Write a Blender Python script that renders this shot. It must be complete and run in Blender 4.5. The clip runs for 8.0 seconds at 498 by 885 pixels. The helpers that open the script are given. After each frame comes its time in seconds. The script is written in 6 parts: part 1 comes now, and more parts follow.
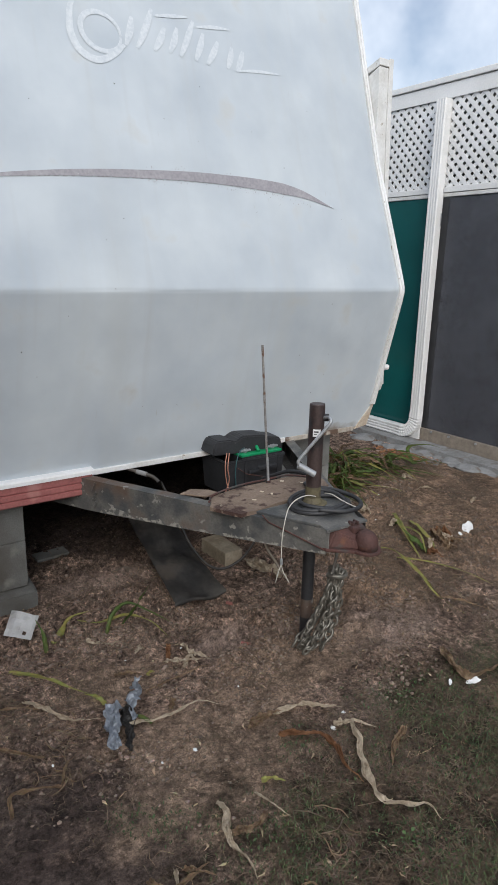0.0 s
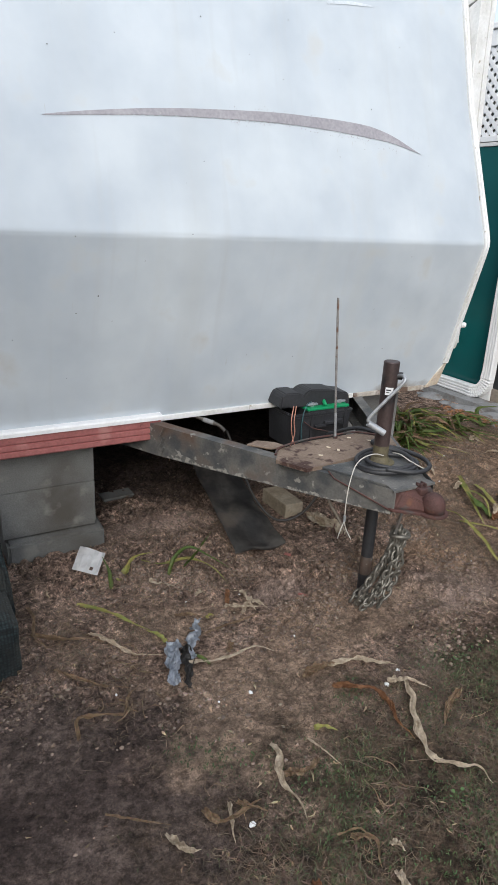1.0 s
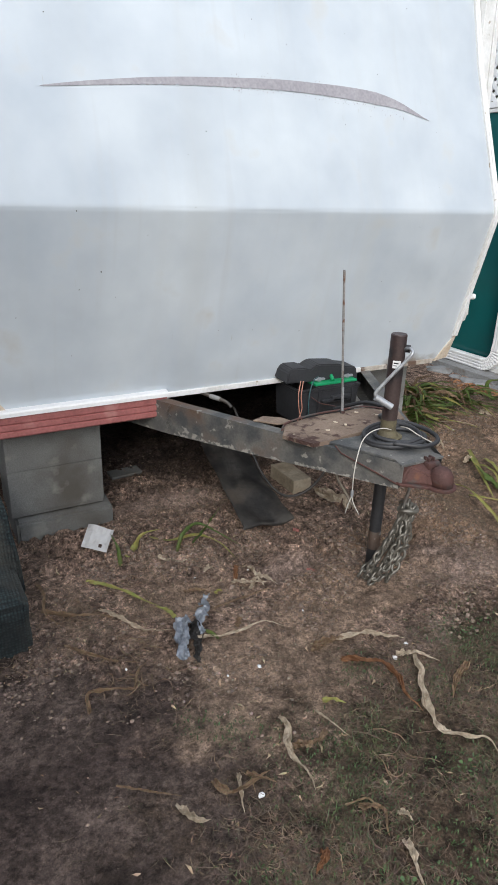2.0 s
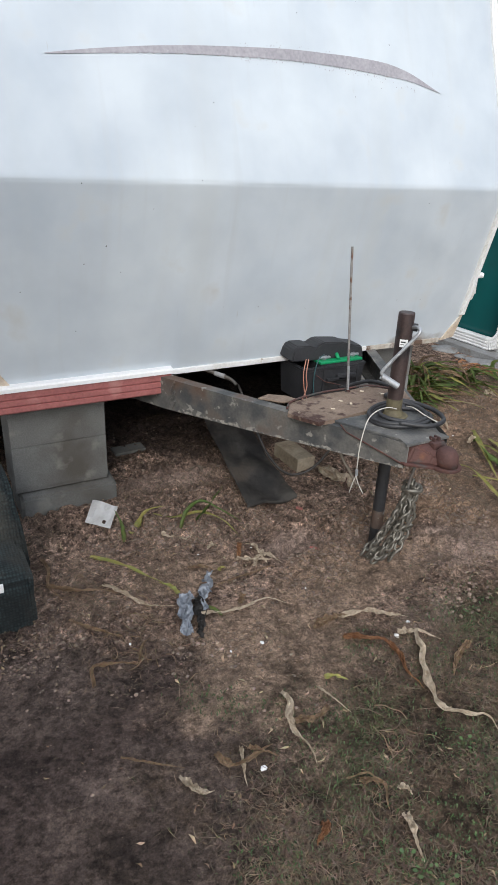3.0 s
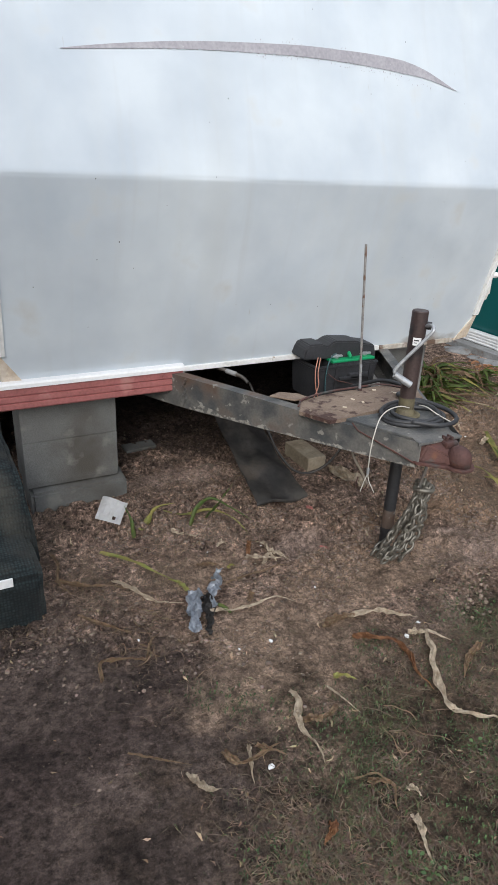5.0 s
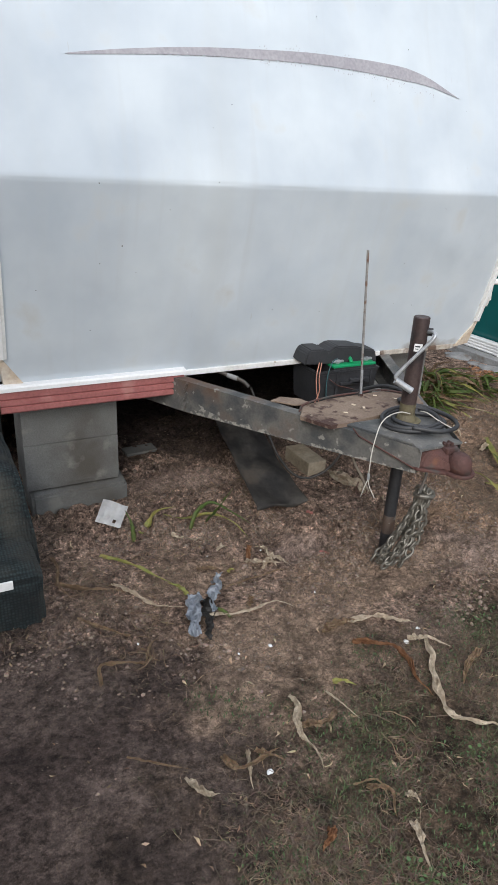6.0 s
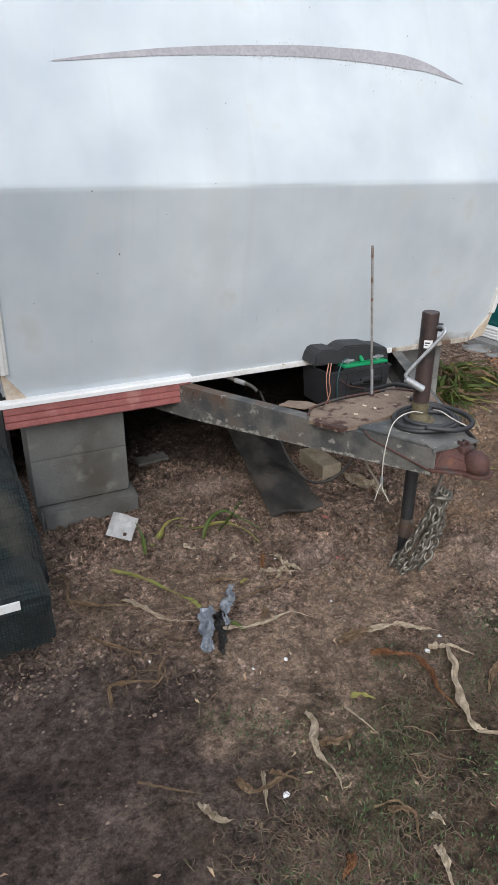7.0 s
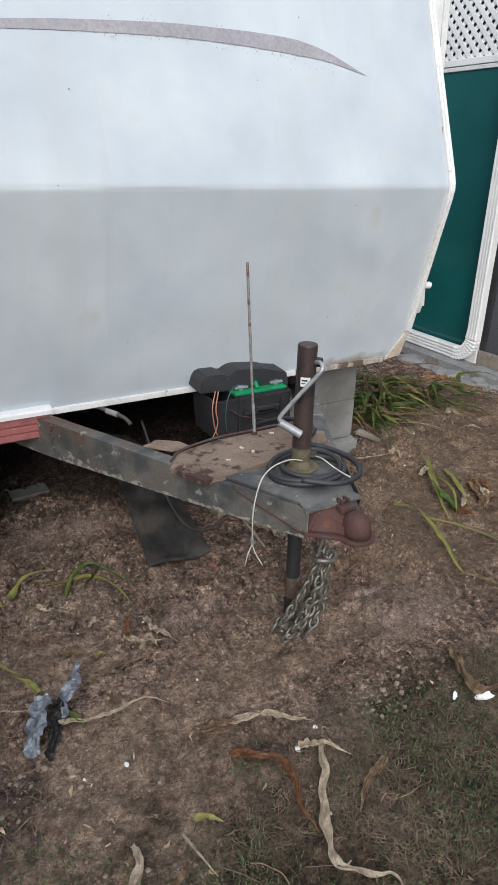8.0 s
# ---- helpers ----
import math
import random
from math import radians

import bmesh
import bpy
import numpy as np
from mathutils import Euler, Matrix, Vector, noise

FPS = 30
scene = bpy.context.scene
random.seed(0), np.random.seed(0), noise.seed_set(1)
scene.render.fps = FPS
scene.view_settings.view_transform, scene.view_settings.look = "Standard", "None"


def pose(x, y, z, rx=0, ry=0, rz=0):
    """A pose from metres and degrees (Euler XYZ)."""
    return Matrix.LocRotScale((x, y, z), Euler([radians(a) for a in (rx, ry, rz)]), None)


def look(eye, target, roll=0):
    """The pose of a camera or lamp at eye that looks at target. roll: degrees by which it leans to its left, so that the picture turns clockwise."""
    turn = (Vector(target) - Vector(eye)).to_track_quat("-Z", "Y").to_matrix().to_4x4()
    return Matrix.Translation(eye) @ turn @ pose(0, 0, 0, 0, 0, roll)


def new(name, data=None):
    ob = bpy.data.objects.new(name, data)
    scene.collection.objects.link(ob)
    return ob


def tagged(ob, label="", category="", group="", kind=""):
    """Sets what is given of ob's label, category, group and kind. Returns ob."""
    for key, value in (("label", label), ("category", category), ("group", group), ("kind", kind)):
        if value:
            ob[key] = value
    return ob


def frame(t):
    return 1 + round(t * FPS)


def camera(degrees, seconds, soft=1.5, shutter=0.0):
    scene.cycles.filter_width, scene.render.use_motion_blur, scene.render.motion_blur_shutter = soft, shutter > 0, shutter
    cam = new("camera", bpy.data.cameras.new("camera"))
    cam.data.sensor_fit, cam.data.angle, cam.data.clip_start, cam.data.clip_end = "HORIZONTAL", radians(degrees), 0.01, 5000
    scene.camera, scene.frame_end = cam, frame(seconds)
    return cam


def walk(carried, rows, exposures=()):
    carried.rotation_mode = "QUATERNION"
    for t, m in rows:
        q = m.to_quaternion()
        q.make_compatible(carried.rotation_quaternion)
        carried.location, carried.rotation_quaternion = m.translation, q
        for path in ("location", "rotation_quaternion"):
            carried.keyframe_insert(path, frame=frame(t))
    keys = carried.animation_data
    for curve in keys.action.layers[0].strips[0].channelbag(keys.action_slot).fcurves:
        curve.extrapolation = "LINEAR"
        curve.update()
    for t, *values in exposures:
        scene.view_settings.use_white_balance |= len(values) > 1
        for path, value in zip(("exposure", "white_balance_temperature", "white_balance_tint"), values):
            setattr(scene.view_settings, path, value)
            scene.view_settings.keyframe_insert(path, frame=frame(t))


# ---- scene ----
cam = camera(42.4, 8.0, soft=1.0)
PATH = [
    (0, (-1.462, -2.584, 1.46), (-0.331, -1.022, 0.93), 1.4),
    (0.5, (-1.487, -2.563, 1.467), (-0.438, -0.976, 0.85), 3.9),
    (1, (-1.49, -2.553, 1.469), (-0.531, -0.938, 0.783), 3.0),
    (1.5, (-1.471, -2.554, 1.462), (-0.539, -0.936, 0.746), 1.9),
    (3, (-1.48, -2.541, 1.456), (-0.574, -0.956, 0.64), 2.6),
    (3.5, (-1.472, -2.545, 1.444), (-0.579, -0.952, 0.629), 2.4),
    (4, (-1.475, -2.538, 1.45), (-0.59, -0.952, 0.613), 2.5),
    (4.5, (-1.477, -2.537, 1.44), (-0.596, -0.943, 0.614), 2.6),
    (6, (-1.485, -2.537, 1.444), (-0.604, -0.932, 0.64), 3.3),
    (6.5, (-1.477, -2.54, 1.447), (-0.583, -0.942, 0.642), 2.8),
    (7, (-1.405, -2.5, 1.441), (-0.587, -0.862, 0.636), 0.1),
    (7.2, (-1.325, -2.462, 1.443), (-0.446, -0.855, 0.641), 1.0),
    (7.5, (-1.189, -2.413, 1.456), (-0.202, -0.842, 0.709), 4.2),
    (7.7, (-1.073, -2.402, 1.461), (-0.062, -0.801, 0.815), 3.9),
    (8, (-0.921, -2.31, 1.47), (-0.013, -0.73, 0.644), 1.5),
]
EXPOSURES = [(0.0, 0.42), (0.5, 0.66), (1.0, 0.76), (1.5, 0.79), (3.0, 0.85), (7.0, 0.84), (7.5, 0.79), (8.0, 0.72)]
walk(cam, [(t, look(eye, target, roll)) for t, eye, target, roll in PATH], EXPOSURES)

# ---- world and sun: bright overcast ----
world = bpy.data.worlds.new("sky")
scene.world = world
world.use_nodes = True
wn, wl = world.node_tree.nodes, world.node_tree.links
sky = wn.new("ShaderNodeTexSky")
sky.sky_type, sky.sun_disc = "NISHITA", False
sky.sun_elevation, sky.sun_rotation = radians(33), radians(214)
sky.air_density, sky.dust_density, sky.ozone_density = 1.0, 3.0, 1.0
cloud = wn.new("ShaderNodeTexNoise")
cloud.inputs["Scale"].default_value, cloud.inputs["Detail"].default_value = 2.6, 6.0
cloud_ramp = wn.new("ShaderNodeValToRGB")
cloud_ramp.color_ramp.elements[0].position, cloud_ramp.color_ramp.elements[1].position = 0.36, 0.56
cloud_mix = wn.new("ShaderNodeMix")
cloud_mix.data_type = "RGBA"
coord = wn.new("ShaderNodeTexCoord")
wl.new(coord.outputs["Generated"], cloud.inputs["Vector"])
wl.new(cloud.outputs["Fac"], cloud_ramp.inputs["Fac"])
wl.new(cloud_ramp.outputs["Color"], cloud_mix.inputs["Factor"])
wl.new(sky.outputs["Color"], cloud_mix.inputs["A"])
cloud_mix.inputs["B"].default_value = (8.5, 9.05, 9.95, 1)
wl.new(cloud_mix.outputs["Result"], wn["Background"].inputs["Color"])
wn["Background"].inputs["Strength"].default_value = 0.1
sun = new("sun", bpy.data.lights.new("sun", "SUN"))
sun.data.energy, sun.data.angle, sun.data.color = 1.35, radians(30), (1.0, 0.98, 0.95)
sun.matrix_world = look((-4.2, -6.3, 4.92), (0, 0, 0))


# ---- materials ----
def material(name, base, second=None, scale=8.0, rough=0.7, metal=0.0, bump=0.2, fine=80.0, contrast=(0.35, 0.7), spots=None, spot_scale=20.0, spot_at=(0.6, 0.66), alpha=1.0, random_tint=0.0, bump_distance=0.004, spots2=None, spot2_scale=12.0, spot2_at=(0.55, 0.65)):
    """A surface with two scales of variation, optional spots of a third colour, and fine relief."""
    m = bpy.data.materials.new(name)
    m.use_nodes = True
    n, l = m.node_tree.nodes, m.node_tree.links
    b = n["Principled BSDF"]
    co = n.new("ShaderNodeTexCoord")
    big, small = n.new("ShaderNodeTexNoise"), n.new("ShaderNodeTexNoise")
    big.inputs["Scale"].default_value, big.inputs["Detail"].default_value = scale, 6.0
    small.inputs["Scale"].default_value, small.inputs["Detail"].default_value = fine, 4.0
    ramp = n.new("ShaderNodeValToRGB")
    ramp.color_ramp.elements[0].position, ramp.color_ramp.elements[1].position = contrast
    second = second or tuple(c * 0.75 for c in base)
    ramp.color_ramp.elements[0].color, ramp.color_ramp.elements[1].color = (*base, 1), (*second, 1)
    for tex in (big, small):
        l.new(co.outputs["Object"], tex.inputs["Vector"])
    l.new(big.outputs["Fac"], ramp.inputs["Fac"])
    grain = n.new("ShaderNodeMix")
    grain.data_type, grain.blend_type = "RGBA", "OVERLAY"
    grain.inputs["Factor"].default_value = 0.35
    l.new(ramp.outputs["Color"], grain.inputs["A"])
    l.new(small.outputs["Color" if random_tint else "Fac"], grain.inputs["B"])
    colour = grain.outputs["Result"]
    for tone, size, at in ((spots, spot_scale, spot_at), (spots2, spot2_scale, spot2_at)):
        if not tone:
            continue
        st = n.new("ShaderNodeTexNoise")
        st.inputs["Scale"].default_value, st.inputs["Detail"].default_value = size, 8.0
        l.new(co.outputs["Object"], st.inputs["Vector"])
        sr = n.new("ShaderNodeValToRGB")
        sr.color_ramp.elements[0].position, sr.color_ramp.elements[1].position = at
        l.new(st.outputs["Fac"], sr.inputs["Fac"])
        mix = n.new("ShaderNodeMix")
        mix.data_type = "RGBA"
        l.new(sr.outputs["Color"], mix.inputs["Factor"])
        l.new(colour, mix.inputs["A"])
        mix.inputs["B"].default_value = (*tone, 1)
        colour = mix.outputs["Result"]
    if random_tint:
        geo = n.new("ShaderNodeNewGeometry")
        hsv = n.new("ShaderNodeHueSaturation")
        spread = n.new("ShaderNodeMapRange")
        spread.inputs["To Min"].default_value, spread.inputs["To Max"].default_value = 1 - random_tint, 1 + random_tint
        l.new(geo.outputs["Random Per Island"], spread.inputs["Value"])
        l.new(spread.outputs["Result"], hsv.inputs["Value"])
        l.new(colour, hsv.inputs["Color"])
        colour = hsv.outputs["Color"]
    l.new(colour, b.inputs["Base Color"])
    b.inputs["Roughness"].default_value, b.inputs["Metallic"].default_value, b.inputs["Alpha"].default_value = rough, metal, alpha
    if bump:
        bp = n.new("ShaderNodeBump")
        bp.inputs["Strength"].default_value, bp.inputs["Distance"].default_value = bump, bump_distance
        l.new(small.outputs["Fac"], bp.inputs["Height"])
        l.new(bp.outputs["Normal"], b.inputs["Normal"])
    return m


WHITE_PANEL = material("white_aluminium_panel", (0.485, 0.538, 0.588), (0.468, 0.518, 0.562), 1.3, 0.45, bump=0.04, fine=3.0, spots=(0.48, 0.495, 0.495), spot_scale=6.0, spot_at=(0.62, 0.8))
WHITE_TRIM = material("white_trim", (0.72, 0.73, 0.73), (0.6, 0.6, 0.58), 9.0, 0.4, spots=(0.32, 0.27, 0.2), spot_scale=30, spot_at=(0.66, 0.74))
CLEAN_TRIM = material("clean_white_trim", (0.78, 0.79, 0.8), (0.7, 0.71, 0.71), 5.0, 0.4, bump=0.05)
STRIPE = material("grey_decal", (0.27, 0.26, 0.285), (0.33, 0.32, 0.345), 11, 0.55, bump=0.1, spots=(0.46, 0.45, 0.47), spot_scale=60, spot_at=(0.68, 0.74))
LOGO = material("pale_decal", (0.58, 0.625, 0.665), (0.545, 0.59, 0.635), 14, 0.5, bump=0.03)
TAN = material("bare_wood_edge", (0.52, 0.42, 0.32), (0.62, 0.57, 0.50), 18, 0.7)
# near-black: the shade under the caravan is put into the colour
UNDER_SHADE = material("under_shade_black", (0.03, 0.03, 0.032), (0.015, 0.015, 0.016), 6, 0.9)
RED = material("red_siding", (0.325, 0.115, 0.108), (0.265, 0.088, 0.083), 12, 0.6, spots=(0.16, 0.06, 0.055), spot_scale=24, spot_at=(0.66, 0.76), spots2=(0.40, 0.19, 0.175), spot2_scale=9, spot2_at=(0.6, 0.75))
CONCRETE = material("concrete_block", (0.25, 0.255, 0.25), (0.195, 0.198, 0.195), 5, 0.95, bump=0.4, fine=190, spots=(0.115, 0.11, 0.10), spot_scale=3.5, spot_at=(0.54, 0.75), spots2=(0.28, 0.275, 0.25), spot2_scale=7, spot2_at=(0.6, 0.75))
DARK_CONCRETE = material("dark_blotched_block", (0.15, 0.152, 0.146), (0.10, 0.10, 0.095), 4, 0.95, bump=0.5, fine=170, spots=(0.075, 0.068, 0.058), spot_scale=3.0, spot_at=(0.5, 0.7), spots2=(0.20, 0.195, 0.175), spot2_scale=9, spot2_at=(0.6, 0.75))
SLAB = material("slab_concrete", (0.27, 0.275, 0.28), (0.18, 0.18, 0.178), 9, 0.95, bump=0.6, fine=60, spots=(0.14, 0.11, 0.085), spot_scale=10, spot_at=(0.55, 0.7))
STEEL = material("weathered_steel", (0.066, 0.070, 0.072), (0.155, 0.15, 0.14), 9, 0.6, metal=0.15, bump=0.5, fine=110, contrast=(0.40, 0.60), spots=(0.105, 0.062, 0.042), spot_scale=4.5, spot_at=(0.55, 0.70), spots2=(0.27, 0.262, 0.24), spot2_scale=21, spot2_at=(0.615, 0.645))
CHALK = material("flaked_paint_edge", (0.10, 0.10, 0.095), (0.27, 0.26, 0.235), 45, 0.85, bump=0.5, fine=150, contrast=(0.46, 0.54))
RUST = material("rusty_steel", (0.095, 0.042, 0.035), (0.06, 0.034, 0.032), 14, 0.75, metal=0.2, bump=0.5, fine=140, spots=(0.17, 0.075, 0.04), spot_scale=18, spot_at=(0.6, 0.75), spots2=(0.06, 0.065, 0.062), spot2_scale=11, spot2_at=(0.56, 0.66))
BROWN_TUBE = material("brown_rusted_tube", (0.052, 0.036, 0.036), (0.075, 0.052, 0.047), 9, 0.45, metal=0.3, bump=0.25, fine=120, spots=(0.12, 0.062, 0.042), spot_scale=8, spot_at=(0.58, 0.8), spots2=(0.03, 0.026, 0.027), spot2_scale=10, spot2_at=(0.58, 0.66))
GALV = material("galvanised_steel", (0.42, 0.44, 0.46), (0.34, 0.35, 0.37), 30, 0.45, metal=0.6, bump=0.1)
CHAIN = material("dull_chain_steel", (0.25, 0.24, 0.21), (0.12, 0.11, 0.095), 40, 0.5, metal=0.6, bump=0.3)
BLACK = material("black_plastic", (0.022, 0.023, 0.026), (0.035, 0.036, 0.04), 10, 0.55, bump=0.15)
RUBBER = material("black_rubber", (0.022, 0.021, 0.021), (0.042, 0.038, 0.035), 7, 0.55, bump=0.4, spots=(0.105, 0.088, 0.073), spot_scale=6, spot_at=(0.48, 0.78))
MAT = material("worn_black_mat", (0.038, 0.036, 0.036), (0.095, 0.088, 0.080), 9, 0.6, bump=0.6, fine=45, contrast=(0.38, 0.62), spots=(0.16, 0.13, 0.105), spot_scale=8, spot_at=(0.54, 0.70))
GREEN_LID = material("green_battery_top", (0.005, 0.27, 0.105), (0.005, 0.22, 0.085), 10, 0.4, bump=0.05)
BOARD = material("weathered_board", (0.25, 0.19, 0.145), (0.15, 0.105, 0.08), 11, 0.95, bump=0.8, fine=110, spots=(0.06, 0.032, 0.026), spot_scale=16, spot_at=(0.54, 0.62), spots2=(0.25, 0.2, 0.15), spot2_scale=35, spot2_at=(0.62, 0.68), bump_distance=0.008)
TIMBER = material("pale_timber", (0.35, 0.30, 0.225), (0.23, 0.185, 0.13), 16, 0.85, bump=0.3)
GREY_TIMBER = material("grey_timber", (0.28, 0.24, 0.2), (0.2, 0.17, 0.14), 20, 0.9, bump=0.4)
GREEN_PANEL = material("green_panel", (0.006, 0.10, 0.10), (0.005, 0.075, 0.077), 2.0, 0.2, bump=0.03, fine=4)
DARK_SCREEN = material("dark_screen", (0.105, 0.11, 0.13), (0.085, 0.09, 0.106), 3, 0.35, bump=0.1, fine=300, alpha=0.7)
PAPER = material("white_plastic_scrap", (0.72, 0.73, 0.74), (0.6, 0.6, 0.6), 20, 0.6, spots=(0.2, 0.18, 0.15), spot_scale=35, spot_at=(0.7, 0.74))
FOIL = material("grey_film", (0.42, 0.46, 0.52), (0.3, 0.33, 0.38), 22, 0.4, metal=0.2, bump=0.4)
LEAF_GREEN = material("green_leaf", (0.10, 0.17, 0.035), (0.16, 0.2, 0.05), 10, 0.55, random_tint=0.35)
LEAF_YELLOW = material("yellowing_leaf", (0.44, 0.40, 0.13), (0.27, 0.29, 0.08), 14, 0.6, random_tint=0.2)
LEAF_DRY = material("dry_leaf", (0.38, 0.265, 0.165), (0.19, 0.12, 0.075), 45, 0.85, bump=0.6, fine=240, random_tint=0.25)
LEAF_PALE = material("pale_dry_leaf", (0.68, 0.585, 0.46), (0.40, 0.315, 0.225), 45, 0.85, bump=0.6, fine=240)
LEAF_ORANGE = material("orange_dry_leaf", (0.33, 0.165, 0.08), (0.20, 0.085, 0.04), 45, 0.8, bump=0.6, fine=240)
PINK = material("pink_scrap", (0.34, 0.13, 0.11), None, 20, 0.7)
COPPER = material("bare_pink_wire", (0.42, 0.2, 0.14), None, 20, 0.5)
TEAL_WIRE = material("teal_wire", (0.03, 0.09, 0.1), None, 20, 0.5)
WHITE_WIRE = material("white_wire", (0.55, 0.53, 0.48), None, 20, 0.5)
ROD = material("dull_rod", (0.20, 0.19, 0.185), (0.30, 0.29, 0.28), 60, 0.5, metal=0.3, bump=0.4, fine=300, spots=(0.13, 0.07, 0.045), spot_scale=40, spot_at=(0.56, 0.62))
OLIVE = material("stained_tube_base", (0.15, 0.13, 0.075), (0.09, 0.075, 0.05), 30, 0.7, metal=0.2, bump=0.3)


def carpet_material():
    m = bpy.data.materials.new("woven_green_carpet")
    m.use_nodes = True
    n, l = m.node_tree.nodes, m.node_tree.links
    b = n["Principled BSDF"]
    co = n.new("ShaderNodeTexCoord")
    cell, dirt = n.new("ShaderNodeTexVoronoi"), n.new("ShaderNodeTexNoise")
    cell.inputs["Scale"].default_value, cell.inputs["Randomness"].default_value = 95.0, 0.25
    dirt.inputs["Scale"].default_value, dirt.inputs["Detail"].default_value = 6.0, 8.0
    l.new(co.outputs["Object"], cell.inputs["Vector"])
    l.new(co.outputs["Object"], dirt.inputs["Vector"])
    weave = n.new("ShaderNodeValToRGB")
    weave.color_ramp.elements[0].position, weave.color_ramp.elements[1].position = 0.15, 0.6
    weave.color_ramp.elements[0].color, weave.color_ramp.elements[1].color = (0.022, 0.037, 0.039, 1), (0.004, 0.007, 0.008, 1)
    l.new(cell.outputs["Distance"], weave.inputs["Fac"])
    dust = n.new("ShaderNodeValToRGB")
    dust.color_ramp.elements[0].position, dust.color_ramp.elements[1].position = 0.48, 0.78
    l.new(dirt.outputs["Fac"], dust.inputs["Fac"])
    mix = n.new("ShaderNodeMix")
    mix.data_type = "RGBA"
    l.new(dust.outputs["Color"], mix.inputs["Factor"])
    l.new(weave.outputs["Color"], mix.inputs["A"])
    mix.inputs["B"].default_value = (0.058, 0.054, 0.044, 1)
    l.new(mix.outputs["Result"], b.inputs["Base Color"])
    b.inputs["Roughness"].default_value = 0.95
    bp = n.new("ShaderNodeBump")
    bp.invert = True
    bp.inputs["Strength"].default_value, bp.inputs["Distance"].default_value = 1.0, 0.004
    l.new(cell.outputs["Distance"], bp.inputs["Height"])
    l.new(bp.outputs["Normal"], b.inputs["Normal"])
    return m


CARPET = carpet_material()
STONE = material("earthy_stone", (0.22, 0.175, 0.14), (0.15, 0.115, 0.09), 20, 0.95, bump=0.6)


def weather_panel(m):
    """Faint upright streaks over the whole skin and a brown stain low at one end."""
    n, l = m.node_tree.nodes, m.node_tree.links
    b = n["Principled BSDF"]
    colour = b.inputs["Base Color"].links[0].from_socket
    co = n.new("ShaderNodeTexCoord")

    def streak(scale, lo, hi, tone, strength):
        nonlocal colour
        mp, tx, rp, mx = n.new("ShaderNodeMapping"), n.new("ShaderNodeTexNoise"), n.new("ShaderNodeValToRGB"), n.new("ShaderNodeMix")
        mp.inputs["Scale"].default_value = scale
        l.new(co.outputs["Object"], mp.inputs["Vector"])
        tx.inputs["Scale"].default_value, tx.inputs["Detail"].default_value = 1.0, 7.0
        l.new(mp.outputs["Vector"], tx.inputs["Vector"])
        rp.color_ramp.elements[0].position, rp.color_ramp.elements[1].position = lo, hi
        rp.color_ramp.elements[1].color = (strength, strength, strength, 1)
        l.new(tx.outputs["Fac"], rp.inputs["Fac"])
        mx.data_type = "RGBA"
        l.new(rp.outputs["Color"], mx.inputs["Factor"])
        l.new(colour, mx.inputs["A"])
        mx.inputs["B"].default_value = (*tone, 1)
        colour = mx.outputs["Result"]

    streak((7.0, 1.0, 0.45), 0.5, 0.78, (0.475, 0.505, 0.515), 0.45)
    streak((22.0, 1.0, 1.2), 0.58, 0.80, (0.44, 0.465, 0.485), 0.4)
    streak((60.0, 1.0, 9.0), 0.72, 0.78, (0.35, 0.34, 0.32), 0.5)
    # stain near the low end of the bottom edge
    sub, mul, ln = n.new("ShaderNodeVectorMath"), n.new("ShaderNodeVectorMath"), n.new("ShaderNodeVectorMath")
    sub.operation, mul.operation, ln.operation = "SUBTRACT", "MULTIPLY", "LENGTH"
    l.new(co.outputs["Object"], sub.inputs[0])
    sub.inputs[1].default_value = (0.93, 0, 0.585)
    l.new(sub.outputs[0], mul.inputs[0])
    mul.inputs[1].default_value = (1 / 0.26, 0, 1 / 0.055)
    l.new(mul.outputs[0], ln.inputs[0])
    tx, add, rg, mx = n.new("ShaderNodeTexNoise"), n.new("ShaderNodeMath"), n.new("ShaderNodeMapRange"), n.new("ShaderNodeMix")
    tx.inputs["Scale"].default_value, tx.inputs["Detail"].default_value = 14.0, 8.0
    l.new(co.outputs["Object"], tx.inputs["Vector"])
    add.operation = "MULTIPLY_ADD"
    l.new(tx.outputs["Fac"], add.inputs[0])
    add.inputs[1].default_value = 1.7
    l.new(ln.outputs["Value"], add.inputs[2])
    rg.inputs["From Min"].default_value, rg.inputs["From Max"].default_value = 1.75, 1.15
    rg.inputs["To Max"].default_value = 0.8
    l.new(add.outputs[0], rg.inputs["Value"])
    mx.data_type = "RGBA"
    l.new(rg.outputs["Result"], mx.inputs["Factor"])
    l.new(colour, mx.inputs["A"])
    mx.inputs["B"].default_value = (0.20, 0.165, 0.13, 1)
    l.new(mx.outputs["Result"], b.inputs["Base Color"])


weather_panel(WHITE_PANEL)
DIRTY_TRIM = material("dirty_trim", (0.50, 0.48, 0.44), (0.26, 0.21, 0.16), 14, 0.7, spots=(0.11, 0.07, 0.05), spot_scale=12, spot_at=(0.52, 0.62))


# ---- mesh helpers ----
def part(name, bm, mat, parent=None, label="", smooth=False):
    """Links a bmesh as one mesh object under a thing or a part."""
    me = bpy.data.meshes.new(name)
    bmesh.ops.recalc_face_normals(bm, faces=bm.faces)
    bm.to_mesh(me)
    bm.free()
    if smooth:
        me.polygons.foreach_set("use_smooth", [True] * len(me.polygons))
    me.materials.append(mat)
    ob = new(name, me)
    ob.parent = parent
    if label:
        tagged(ob, label)
    return ob


